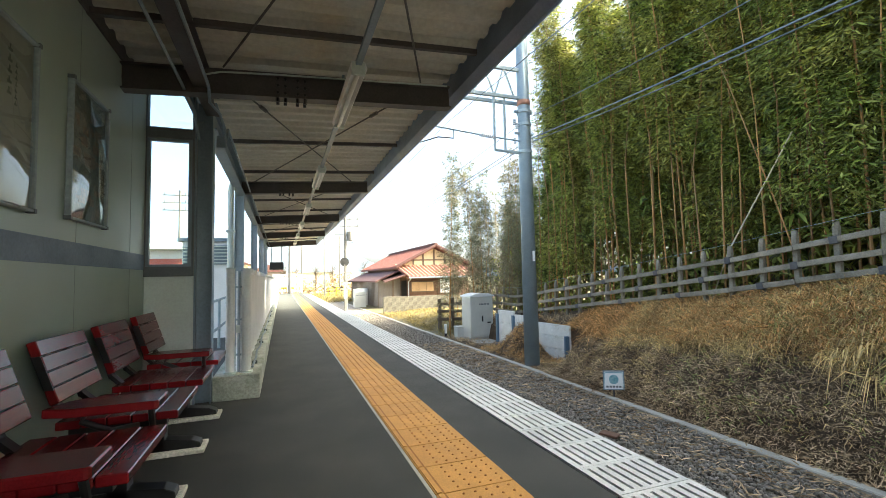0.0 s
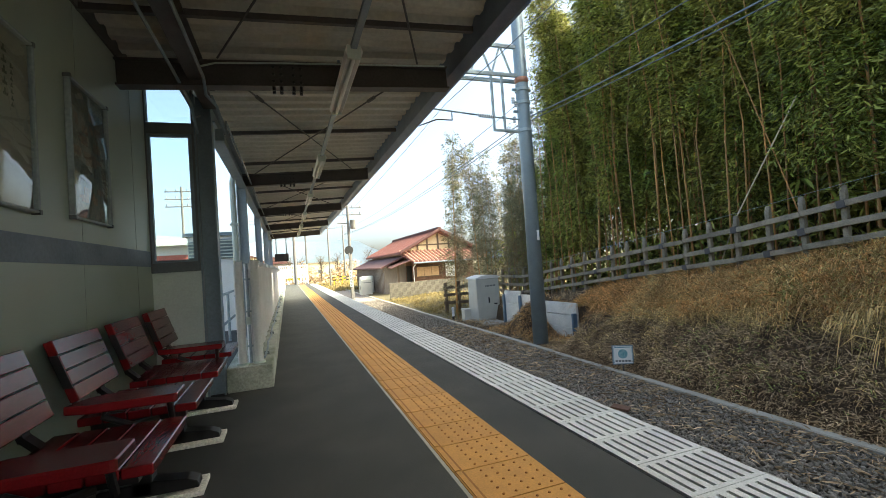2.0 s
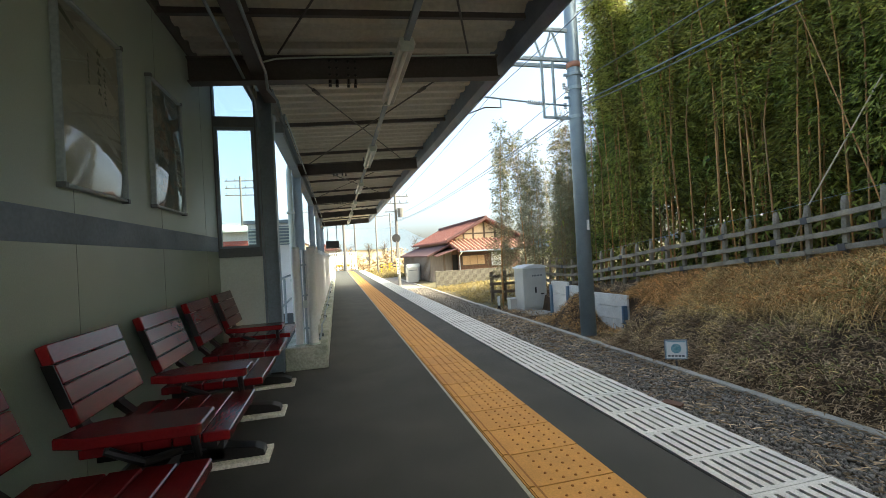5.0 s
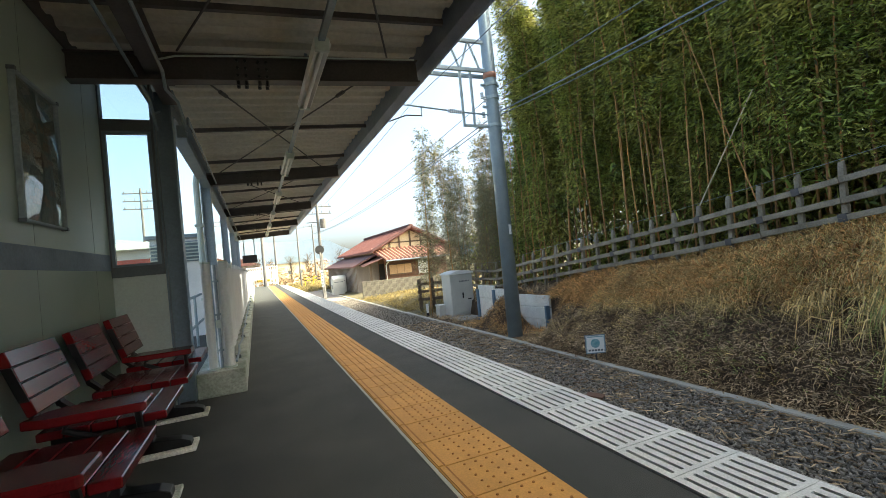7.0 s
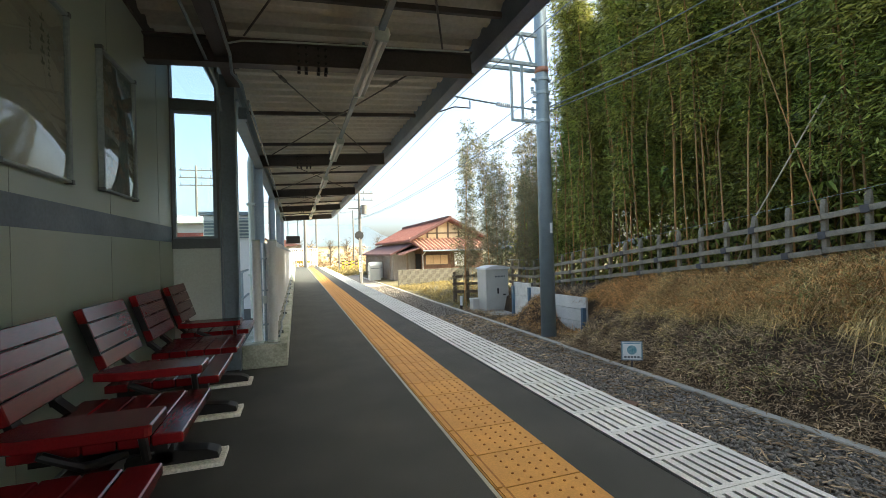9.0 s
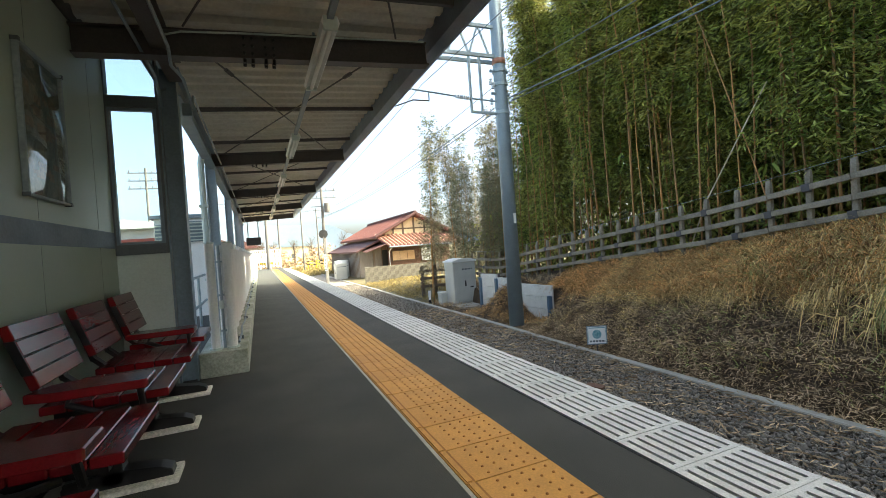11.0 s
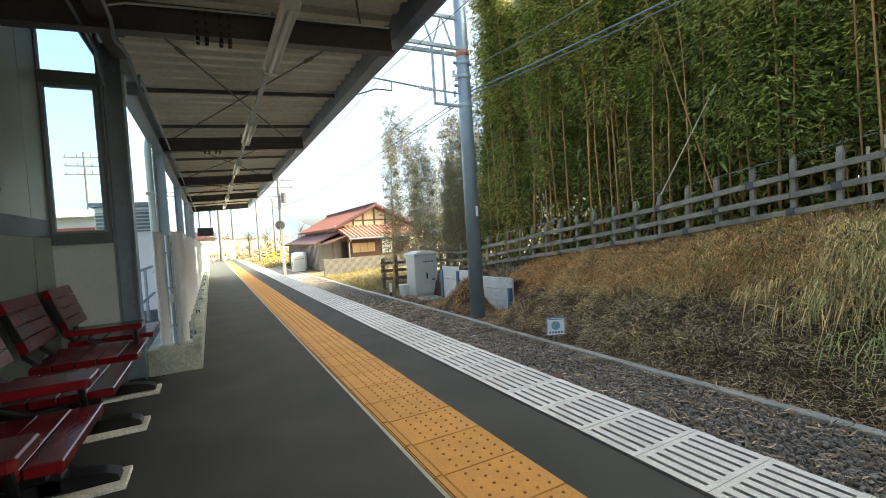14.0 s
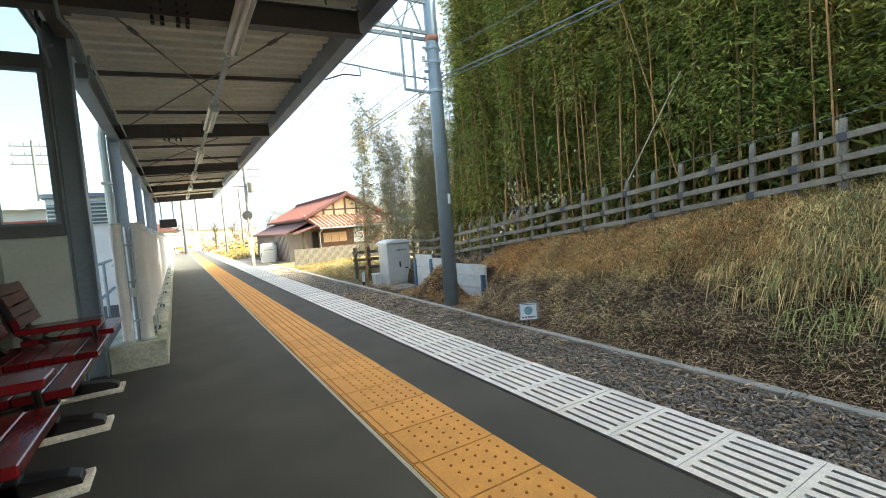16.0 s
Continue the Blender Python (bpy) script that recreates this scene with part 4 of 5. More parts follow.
part("porch_roof", MB().add([(6.4, HY - 0.6, 0.75), (7.9, HY - 0.6, 1.25), (7.9, HY + 0.7, 1.35), (6.4, HY + 0.7, 0.85), (6.4, HY - 0.6, 0.70), (7.9, HY - 0.6, 1.2), (7.9, HY + 0.7, 1.3), (6.4, HY + 0.7, 0.8)], [(0, 1, 2, 3), (4, 7, 6, 5), (0, 4, 5, 1), (0, 3, 7, 4), (1, 5, 6, 2)]), M_TILE2, hs)
part("door", MB().box(7.72, 8.1, HY + 0.56, HY + 0.62, -1.0, 0.8), M_BLACK, hs)
part("facade", MB().box(8.1, 12.6, HY + 0.3, HY + 0.6, -1.05, 1.1), M_BOARD, hs)
for k in range(28):
    part("batten", MB().box(8.15 + k * 0.16, 8.18 + k * 0.16, HY + 0.27, HY + 0.3, -1.0, 1.0), M_BOARD, hs)
wi = part("window", MB().box(8.3, 9.95, HY + 0.2, HY + 0.3, 0.0, 0.72), M_WOODD, hs)
for k in range(3):
    part("shutter", MB().box(8.35 + k * 0.53, 8.85 + k * 0.53, HY + 0.17, HY + 0.2, 0.05, 0.67), M_SHUT, wi)
part("white_panel", MB().box(10.45, 11.15, HY + 0.22, HY + 0.27, -0.1, 0.82), M_WHITE, hs, "white board on the wall")
part("gutter", MB().tube([(7.9, HY - 0.8, 0.98), (13.4, HY - 0.8, 0.98)], 0.05, 8), M_STEEL, hs)
part("downpipe", MB().tube([(8.1, HY - 0.75, 0.98), (8.15, HY + 0.25, 0.7), (8.15, HY + 0.25, -1.0)], 0.04, 8), M_WHITE, hs)

# block wall of the garden
bw = thing("garden_wall", "mossy cream block wall before the house", "wall")
bl_me = mesh_of("block", MB().box(0, 0.495, 0, 0.15, 0, 0.238), M_STONE, bevel=0.004)
for j in range(4):
    for k in range(15):
        o = part("block", bl_me, None, bw)
        o.location = (5.5 + k * 0.5 - (0.25 if j % 2 and k else 0), 25.1 + random.uniform(-0.004, 0.004), -1.05 + j * 0.24)
        if j % 2 and not k:
            o.scale.x = 0.5
# ---- far end: tanks, mirror post, crossing fence, car, poles ----
for k, (x, y) in enumerate(((5.3, 32.2), (5.75, 33.9))):
    t = thing("storage_bin", "white rounded storage bin beside the house", "bin", pose(x, y, -1.05), "white bins by the house")
    part("body", MB().prism([(-0.5, 0), (0.5, 0), (0.5, 1.0), (0.2, 1.3), (-0.3, 1.3), (-0.5, 1.1)], -0.4, 0.4, "x"), M_BOX, t, bevel=0.03)
    part("vent", MB().box(-0.41, -0.395, -0.2, 0.2, 0.4, 0.7), M_FRAME, t)
    part("lid_seam", MB().box(-0.3, 0.3, -0.51, -0.495, 0.86, 0.9), M_FRAME, t)
mp_ = thing("mirror_post", "dark round signal disc on a slim white post", "signal", pose(3.72, 28.0, -1.1))
part("post", MB().tube([(0, 0, 0), (0, 0, 3.0)], 0.04, 10), M_POLE, mp_)
dsc = part("disc", MB().tube([(0, 0, 3.16), (0, 0.06, 3.16)], 0.27, 24), M_DARK, mp_)
part("lens", MB().tube([(0, -0.03, 3.16), (0, 0.0, 3.16)], 0.11, 16), M_DARK, dsc)
part("sign_board", MB().box(-0.07, 0.07, -0.07, -0.042, 0.9, 1.9), M_PANEL, mp_, "white sign board with dark bars")
bb = MB()
for k in range(5):
    bb.box(-0.05, 0.05, -0.075, -0.07, 0.95 + k * 0.19, 1.05 + k * 0.19)
part("lettering", bb, M_FRAME, mp_)


def far_pole(x, y, h, arms, r=0.13, label="slim grey utility pole with crossarms"):
    t = thing("utility_pole", label, "utility pole", pose(x, y, -1.1))
    part("shaft", MB().tube([(0, 0, 0), (0, 0, h)], r, 10, r1=r * 0.7), M_POLE, t)
    for a in range(arms):
        z = h - 0.3 - a * 0.45
        part("crossarm", MB().bar((-0.9, 0, z), (0.9, 0, z), 0.06, 0.06), M_POLE, t)
        for dx in (-0.8, -0.3, 0.3, 0.8):
            part("insulator", MB().tube([(dx, 0, z + 0.04), (dx, 0, z + 0.18)], 0.03, 6), M_POLE, t)
    return t


main_pole = far_pole(3.98, 29.5, 6.3, 2, 0.12, "utility pole with crossarms and a transformer can")
part("transformer", MB().tube([(0.3, -0.1, 4.6), (0.3, -0.1, 5.2)], 0.2, 12), M_POLE, main_pole)
part("side_arm", MB().bar((-0.7, 0.1, 5.0), (0.5, 0.1, 5.0), 0.06, 0.06), M_POLE, main_pole)
part("ladder_bolt", MB().bar((-0.25, 0, 3.4), (0.25, 0, 3.4), 0.03, 0.03), M_POLE, main_pole)
far_pole(1.9, 46.0, 8.0, 0, 0.1)
far_pole(4.6, 52.0, 7.0, 1, 0.1)
far_pole(0.6, 34.0, 5.2, 0, 0.12)
far_pole(-5.65, 30.0, 7.6, 3, 0.085)
far_pole(7.5, 62.0, 8.0, 1, 0.12)
far_pole(-3.2, 60.0, 9.0, 2, 0.12)

cf = thing("crossing_fence", "white steel picket fence at the platform end", "fence")
for x in (-0.55, 0.1, 0.8, 1.5):
    part("post", MB().box(x - 0.04, x + 0.04, 35.9, 35.98, 0, 1.45), M_WHITE, cf)
for z in (0.5, 1.4):
    part("rail", MB().bar((-0.6, 35.94, z), (1.55, 35.94, z), 0.05, 0.07), M_WHITE, cf)
for k in range(15):
    x = -0.5 + k * 0.14
    part("picket", MB().box(x - 0.02, x + 0.02, 35.92, 35.96, 0.5, 1.4), M_WHITE, cf)
for k, x in enumerate((0.2, 0.75)):
    part("warning_plate", MB().box(x - 0.2, x + 0.2, 35.86, 35.89, 0.32, 0.48), M_YSIGN, cf, "yellow and black warning plate")
    for j in range(3):
        part("black_stripe", MB().bar((x - 0.17 + j * 0.13, 35.855, 0.33), (x - 0.10 + j * 0.13, 35.855, 0.47), 0.05, 0.008, up=(0, 1, 0)), M_BLACK, cf)
road = part("road", MB().box(-60, 60, 77, 83, -1.14, -0.98), M_ASPH)
tagged(road, "grey asphalt road over the level crossing", "road", kind="structure")


gr = thing("crossing_barrier", "yellow and black guard rail at the crossing", "barrier", pose(5.9, 52, -1.1))
for x in (-0.9, 0, 0.9):
    part("post", MB().box(x - 0.06, x + 0.06, -0.06, 0.06, 0, 1.2), M_YSIGN, gr)
for z in (0.7, 1.05):
    for k in range(6):
        part("bar", MB().box(-1.1 + k * 0.38, -0.72 + k * 0.38, -0.09, -0.06, z, z + 0.1), M_YSIGN if k % 2 else M_BLACK, gr)

# information monitor under the canopy
mo = thing("departure_board", "small dark board hung under the canopy", "sign board", pose(-0.15, 20.0, 1.45))
part("case", MB().box(-0.28, 0.28, -0.06, 0.06, 0, 0.32), M_BLACK, mo, bevel=0.01)
part("hanger", MB().tube([(-0.2, 0, 0.32), (-0.2, 0, 1.15)], 0.02, 6).tube([(0.2, 0, 0.32), (0.2, 0, 1.15)], 0.02, 6), M_STEEL, mo)

# ---- outbuilding with louvres behind the screen ----
ob = thing("plant_room", "white metal plant housing with louvred vents", "building", pose(-1.2, 9.0, -1.1))
part("wall", MB().box(-0.42, 0.4, 0, 1.6, 0, 2.84), M_WHITE, ob, bevel=0.02)
for x0, z0 in ((0.1, 2.42), (-0.4, 2.38)):
    v = part("vent", MB().box(x0, x0 + 0.27, -0.03, 0.0, z0, z0 + 0.36), M_STEEL, ob)
    for k in range(6):
        part("slat", MB().bar((x0, -0.05, z0 + 0.03 + k * 0.06), (x0 + 0.27, -0.05, z0 + 0.03 + k * 0.06), 0.05, 0.02), M_PANEL, v)
part("roof", MB().box(-0.48, 0.46, -0.06, 1.7, 2.84, 2.9), M_STEEL, ob)
rs = thing("shed", "low red and white tin shed beyond the window", "shed", pose(-4.75, 13.0, -1.1))
part("wall", MB().box(-2.5, 2.5, 0, 3, 0, 2.72), M_RED2, rs)
part("upper_wall", MB().box(-2.5, 2.5, 0.01, 3, 2.72, 2.95), M_WHITE, rs)
part("roof", MB().prism([(-0.3, 2.95), (3.3, 2.95), (3.3, 3.0), (1.5, 3.25), (-0.3, 3.0)], -2.7, 2.7, "x"), M_PANEL, rs)
# low rail and steps outside the screen
sr = thing("step_rail", "grey steel handrail beyond the screen", "handrail")
for y in (5.2, 6.4, 7.6):
    part("post", MB().tube([(-0.85, y, -1.1), (-0.85, y, 0.75)], 0.02, 8), M_GALVL, sr)
for z in (0.3, 0.72):
    part("rail", MB().tube([(-0.85, 4.6, z), (-0.85, 8.5, z + 0.02)], 0.02, 8), M_GALVL, sr)


# ---- bamboo ----
def bamboo_mesh(seed, height, leaves, low, spread, leafm, culm_r=0.021):
    """One culm with short branches and a crown of drooping narrow leaves."""
    r = np.random.default_rng(seed)
    n = 12
    bend = r.uniform(-1, 1, 2) * 0.5
    pts = [Vector((bend[0] * (k / n) ** 2.5 * height * 0.12, bend[1] * (k / n) ** 2.5 * height * 0.12, height * k / n)) for k in range(n + 1)]
    c = MB().tube(pts, culm_r, 6, r1=culm_r * 0.25)
    culm = mesh_of("culm", c, M_CULM)
    nb = leaves // 14
    t = low + (1 - low) * r.random(nb) ** 0.9
    base = np.stack([np.interp(t, np.linspace(0, 1, n + 1), [p[i] for p in pts]) for i in range(3)], 1)
    ang = r.uniform(0, 2 * np.pi, nb)
    rad = spread * r.uniform(0.15, 1.0, nb) * (1.05 - 0.55 * t)
    tip = base + np.stack([np.cos(ang) * rad, np.sin(ang) * rad, rad * r.uniform(-0.35, 0.55, nb)], 1)
    k = 14
    s = 0.45 + 0.6 * r.random((nb, k, 1)) ** 0.7
    lb = base[:, None] * (1 - s) + tip[:, None] * s + r.normal(0, 0.055, (nb, k, 3))
    d = np.stack([np.cos(ang)[:, None] + r.normal(0, 0.7, (nb, k)), np.sin(ang)[:, None] + r.normal(0, 0.7, (nb, k)), r.normal(-0.55, 0.45, (nb, k))], 2).reshape(-1, 3)
    d /= np.linalg.norm(d, axis=1)[:, None]
    lb = lb.reshape(-1, 3)
    m = len(lb)
    L = r.uniform(0.075, 0.155, m)
    side = np.cross(d, r.normal(size=(m, 3)))
    side /= np.linalg.norm(side, axis=1)[:, None]
    w = side * (L * 0.095)[:, None]
    v = np.stack([lb, lb + d * (L * 0.45)[:, None] + w, lb + d * L[:, None], lb + d * (L * 0.45)[:, None] - w], 1).reshape(-1, 3)
    f = (np.arange(m) * 4)[:, None] + np.array([[0, 1, 2, 3]])
    crown = soup("crown", v, f, leafm)
    br = MB()
    for i in range(0, nb, 3):
        a, b = base[i], tip[i]
        br.add([a + (0.004, 0, 0), a - (0.004, 0, 0), b], [(0, 1, 2)])
    branches = mesh_of("branches", br, M_CULM)
    return culm, crown, branches


VAR = [bamboo_mesh(s, h, n, lo, sp, lm) for s, h, n, lo, sp, lm in (
    (1, 8.3, 13000, 0.30, 0.95, M_LEAF), (2, 9.2, 14000, 0.38, 1.05, M_LEAF), (3, 7.6, 13000, 0.12, 0.85, M_LEAF),
    (4, 8.8, 13000, 0.45, 1.0, M_LEAF), (5, 8.0, 12500, 0.24, 0.8, M_LEAF), (6, 7.0, 3300, 0.1, 0.72, M_LEAFD))]


def bamboo(x, y, v, rot, sc, lean=(0, 0)):
    t = thing("bamboo_plant", "tall green bamboo with a brown-green culm on the bank" if v < 5 else "sparse brownish bamboo with thin drying leaves", "bamboo",
              Matrix.LocRotScale((x, y, float(ground_z(x, y)) - 0.05), Euler((lean[0], lean[1], rot)), (sc, sc, sc)), "bamboo grove" if v < 5 else "sparse bamboo")
    for nm, me in zip(("culm", "crown", "twig_mass"), VAR[v]):
        o = part(nm, me, None, t)
        if nm == "twig_mass":
            tagged(o, kind="stuff")


rr = random.Random(5)
for row, (xo, count) in enumerate(((7.75, 40), (8.5, 40), (9.5, 34), (10.8, 28), (12.2, 20))):
    for k in range(count):
        y = -10.5 + 23.0 * (k + rr.uniform(0.1, 0.9)) / count
        x = xo + rr.uniform(-0.35, 0.35) + max(0, y - 9.5) * 0.12
        v = rr.choice((0, 1, 2, 3, 4))
        bamboo(x, y, v, rr.uniform(0, 6.28), rr.uniform(0.85, 1.12), (rr.uniform(-0.06, 0.06), rr.uniform(-0.09, 0.03)))
for k in range(40):
    y = rr.uniform(13.0, 20.0)
    x, tall = (y * rr.uniform(0.375, 0.4), rr.uniform(0.85, 0.95)) if k < 4 else (y * rr.uniform(0.43, 0.64), rr.uniform(0.6, 0.95))
    bamboo(x, y, 5, rr.uniform(0, 6.28), tall, (rr.uniform(-0.05, 0.05), rr.uniform(-0.05, 0.05)))

for k in range(16):
    bamboo(rr.uniform(9.6, 13.5), rr.uniform(12.0, 17.5), rr.choice((0, 2, 4)), rr.uniform(0, 6.28), rr.uniform(0.75, 0.95))
for k in range(12):
    y = rr.uniform(12.6, 17)
    bamboo(y * rr.uniform(0.5, 0.62), y, 5, rr.uniform(0, 6.28), rr.uniform(0.35, 0.55))

# bare culms and leaning canes at the grove's edge
for k in range(40):
    y = -3.0 + 15.0 * (k + rr.uniform(0, 1)) / 40
    x = 7.45 + rr.uniform(-0.1, 0.25)
    zz = float(ground_z(x, y))
    h = rr.uniform(4.5, 8.0)
    c = part("bamboo_culm", MB().tube([(x, y, zz - 0.1), (x + rr.uniform(-.1, .1), y + rr.uniform(-.15, .15), zz + h * 0.5), (x + rr.uniform(-.3, .3), y + rr.uniform(-.4, .4), zz + h)], rr.uniform(0.013, 0.022), 7, r1=0.008), M_CULM)
    tagged(c, "bare brown bamboo culm rising at the grove edge", "bamboo", group="bare culms")
lean = part("bamboo_cane", MB().tube([(7.1, 5.75, 0.45), (7.2, 5.45, 1.32), (7.2, 4.33, 3.05)], 0.015, 7, r1=0.010), M_CULMD)
tagged(lean, "pale dry cane leaning across the fence", "bamboo")
lean = part("bamboo_cane", MB().tube([(7.3, 4.3, 0.6), (7.25, 4.61, 1.86), (7.25, 5.3, 4.2), (7.3, 5.8, 5.6)], 0.012, 7, r1=0.007), M_CULM)
tagged(lean, "grey leaning bamboo cane inside the grove", "bamboo")
for x, y, h in ((7.25, 2.55, 0.85), (7.3, 2.4, 0.95), (7.3, 3.35, 0.9), (7.2, 1.9, 0.75)):
    zz = float(ground_z(x, y))
    st = part("bamboo_stake", MB().tube([(x, y, zz - 0.1), (x + 0.02, y + 0.02, zz + h)], 0.02, 8), M_CULMD)
    tagged(st, "short cut pale bamboo stake behind the fence", "stake", group="cut stakes")
# leaf blades behind the grove, added to block the bright field in its gaps
NW = 26000
wood = np.stack([rng.uniform(12, 20, NW), rng.uniform(-14, 14, NW), np.zeros(NW)], 1)
wood[:, 2] = ground_z(wood[:, 0], wood[:, 1]) + rng.uniform(0, 1, NW) ** 1.5 * 8.5
dv = rng.normal(size=(NW, 3))
dv /= np.linalg.norm(dv, axis=1)[:, None]
v, f = blades(wood, dv, rng.uniform(0.4, 0.8, NW), rng.uniform(0.15, 0.3, NW), np.full(NW, 0.4))
tagged(new("far_undergrowth", soup("far_undergrowth", v, f, M_LEAF)), "dense dark bamboo foliage deep in the grove", "foliage", kind="stuff")
NW = 14500
wood = np.stack([rng.uniform(8.6, 12.5, NW), rng.uniform(-8, 15.5, NW), np.zeros(NW)], 1)
wood[4500:8500, 0], wood[4500:8500, 1] = rng.uniform(7.7, 10.5, 4000), rng.uniform(9.5, 16.5, 4000)
wood[8500:, 0], wood[8500:, 1] = rng.uniform(7.55, 9.0, 6000), rng.uniform(-3, 12, 6000)
wood[:, 2] = ground_z(wood[:, 0], wood[:, 1]) + rng.uniform(0, 1, NW) ** 1.6 * 2.6
dv = rng.normal(size=(NW, 3))
dv /= np.linalg.norm(dv, axis=1)[:, None]
v, f = blades(wood, dv, rng.uniform(0.12, 0.3, NW), rng.uniform(0.025, 0.06, NW), np.full(NW, 0.4))
tagged(new("undergrowth", soup("far_undergrowth", v, f, M_LEAF)), "low leafy undergrowth between the bamboo culms", "foliage", kind="stuff")


# ---- grass and litter on the bank ----
def bank_points(n, x0, x1, y0, y1, power=1.0):
    x = x0 + (x1 - x0) * rng.random(n) ** power
    y = rng.uniform(y0, y1, n)
    return np.stack([x, y, ground_z(x, y)], 1)


def grass(name, label, m, pts, lo, hi, wlo, whi, droop, lean=(-0.35, 0.0), kind="stuff"):
    n = len(pts)
    d = np.stack([rng.normal(lean[0], 0.5, n), rng.normal(lean[1], 0.5, n), rng.uniform(0.4, 1.1, n)], 1)
    d /= np.linalg.norm(d, axis=1)[:, None]
    v, f = blades(pts, d, rng.uniform(lo, hi, n), rng.uniform(wlo, whi, n), rng.uniform(droop * 0.5, droop * 1.4, n))
    return tagged(new(name, soup(name, v, f, m)), label, "grass", kind=kind)


def tufts(n, per, x0, x1, y0, y1, r):
    c = bank_points(n, x0, x1, y0, y1)
    p = np.repeat(c, per, 0) + np.concatenate([rng.normal(0, r, (n * per, 2)), np.zeros((n * per, 1))], 1)
    p[:, 2] = ground_z(p[:, 0], p[:, 1]) - 0.01
    return p


grass("dry_grass", "long straw-coloured dry grass on the upper bank", M_STRAW, tufts(2600, 16, 5.9, 7.5, -5, 7.0, 0.05), 0.16, 0.48, 0.005, 0.012, 1.1)
grass("dry_grass", "short dry grass over the bank", M_STRAW, tufts(1500, 9, 5.3, 7.2, -5, 8.9, 0.05), 0.06, 0.22, 0.005, 0.011, 0.8)
grass("green_grass", "greenish grass tufts on the near upper bank", M_GRASSG, tufts(1200, 15, 6.2, 7.6, -5, 4.8, 0.07), 0.12, 0.38, 0.005, 0.011, 1.2, (-0.6, 0.0))
grass("dry_grass", "orange-brown dry grass on the bank by the pole", M_STRAWO, tufts(1900, 13, 6.05, 7.4, 2.6, 9.0, 0.06), 0.14, 0.42, 0.008, 0.016, 0.9)
grass("dry_grass", "orange-brown weeds over the earth heap", M_STRAWO, tufts(260, 12, 5.3, 6.5, 8.8, 11.6, 0.06), 0.08, 0.25, 0.008, 0.014, 0.9)
grass("dry_grass", "long drooping straw clumps on the near bank", M_STRAW, tufts(420, 26, 5.75, 7.3, -4, 3.2, 0.05), 0.25, 0.55, 0.008, 0.016, 1.6, (-1.0, 0.0))
grass("green_grass", "grey-green drooping grass clumps on the near bank", M_GRASSG, tufts(460, 20, 5.6, 7.4, -4, 2.6, 0.06), 0.2, 0.46, 0.007, 0.015, 1.5, (-0.9, 0.0))
grass("green_grass", "low mossy green weeds at the bank's foot", M_GRASSG, tufts(420, 10, 5.2, 6.4, -3, 5.5, 0.05), 0.04, 0.13, 0.008, 0.016, 0.7)
n = 95000
p = bank_points(n, 5.14, 7.4, -5, 9.0, 1.35)
p[:, 2] += rng.uniform(0.0, 0.04, n)
d = np.stack([rng.normal(-0.2, 0.7, n), rng.normal(0, 0.8, n), rng.normal(0.05, 0.35, n)], 1)
d /= np.linalg.norm(d, axis=1)[:, None]
v, f = blades(p, d, 0.03 + 0.11 * rng.random(n) ** 1.8, rng.uniform(0.006, 0.015, n), rng.uniform(0, 0.5, n))
tagged(new("leaf_litter", soup("leaf_litter", v, f, M_LITTER)), "brown fallen bamboo leaves over the lower bank", "leaf litter", kind="stuff")
n = 5600
p = np.stack([5.1 - 1.2 * rng.random(n) ** 1.6, rng.uniform(-2, 13, n), np.full(n, -1.01)], 1)
d = np.stack([rng.normal(0, 1, n), rng.normal(0, 1, n), rng.normal(0.05, 0.1, n)], 1)
d /= np.linalg.norm(d, axis=1)[:, None]
v, f = blades(p, d, rng.uniform(0.05, 0.13, n), rng.uniform(0.008, 0.018, n), rng.uniform(0, 0.2, n))
tagged(new("leaf_litter", soup("leaf_litter", v, f, M_LITTER)), "scattered pale dead leaves on the ballast", "leaf litter", kind="stuff")
grass("field_grass", "sunlit dry yellow grass before the garden wall", M_WEED, tufts(900, 12, 5.2, 9.5, 14.5, 25, 0.09), 0.1, 0.4, 0.008, 0.02, 0.8, (0, 0))
grass("field_grass", "dry brown weeds by the cabinet and wall", M_LITTER, tufts(500, 12, 5.2, 7.0, 9.0, 14.5, 0.08), 0.08, 0.3, 0.006, 0.014, 0.8, (0, 0))

grass("field_grass", "tall sunlit yellow weeds beyond the platform end", M_WEED, tufts(1500, 10, -5.0, 9.0, 40, 60, 0.15), 0.25, 0.7, 0.02, 0.05, 0.5, (0, 0))

NS = 5200
sc_ = np.stack([rng.uniform(-6, 22, NS), rng.uniform(62, 76, NS), np.zeros(NS)], 1)
sc_[:, 2] = -1.05 + rng.random(NS) ** 1.4 * (2.2 + 1.1 * np.sin(sc_[:, 0] * 0.9))
dv = rng.normal(size=(NS, 3))
dv /= np.linalg.norm(dv, axis=1)[:, None]
v, f = blades(sc_, dv, rng.uniform(0.4, 0.9, NS), rng.uniform(0.08, 0.2, NS), np.full(NS, 0.3))
tagged(new("far_scrub", soup("far_scrub", v, f, M_LITTER)), "brown winter scrub along the road beyond the platform", "scrub", kind="stuff")

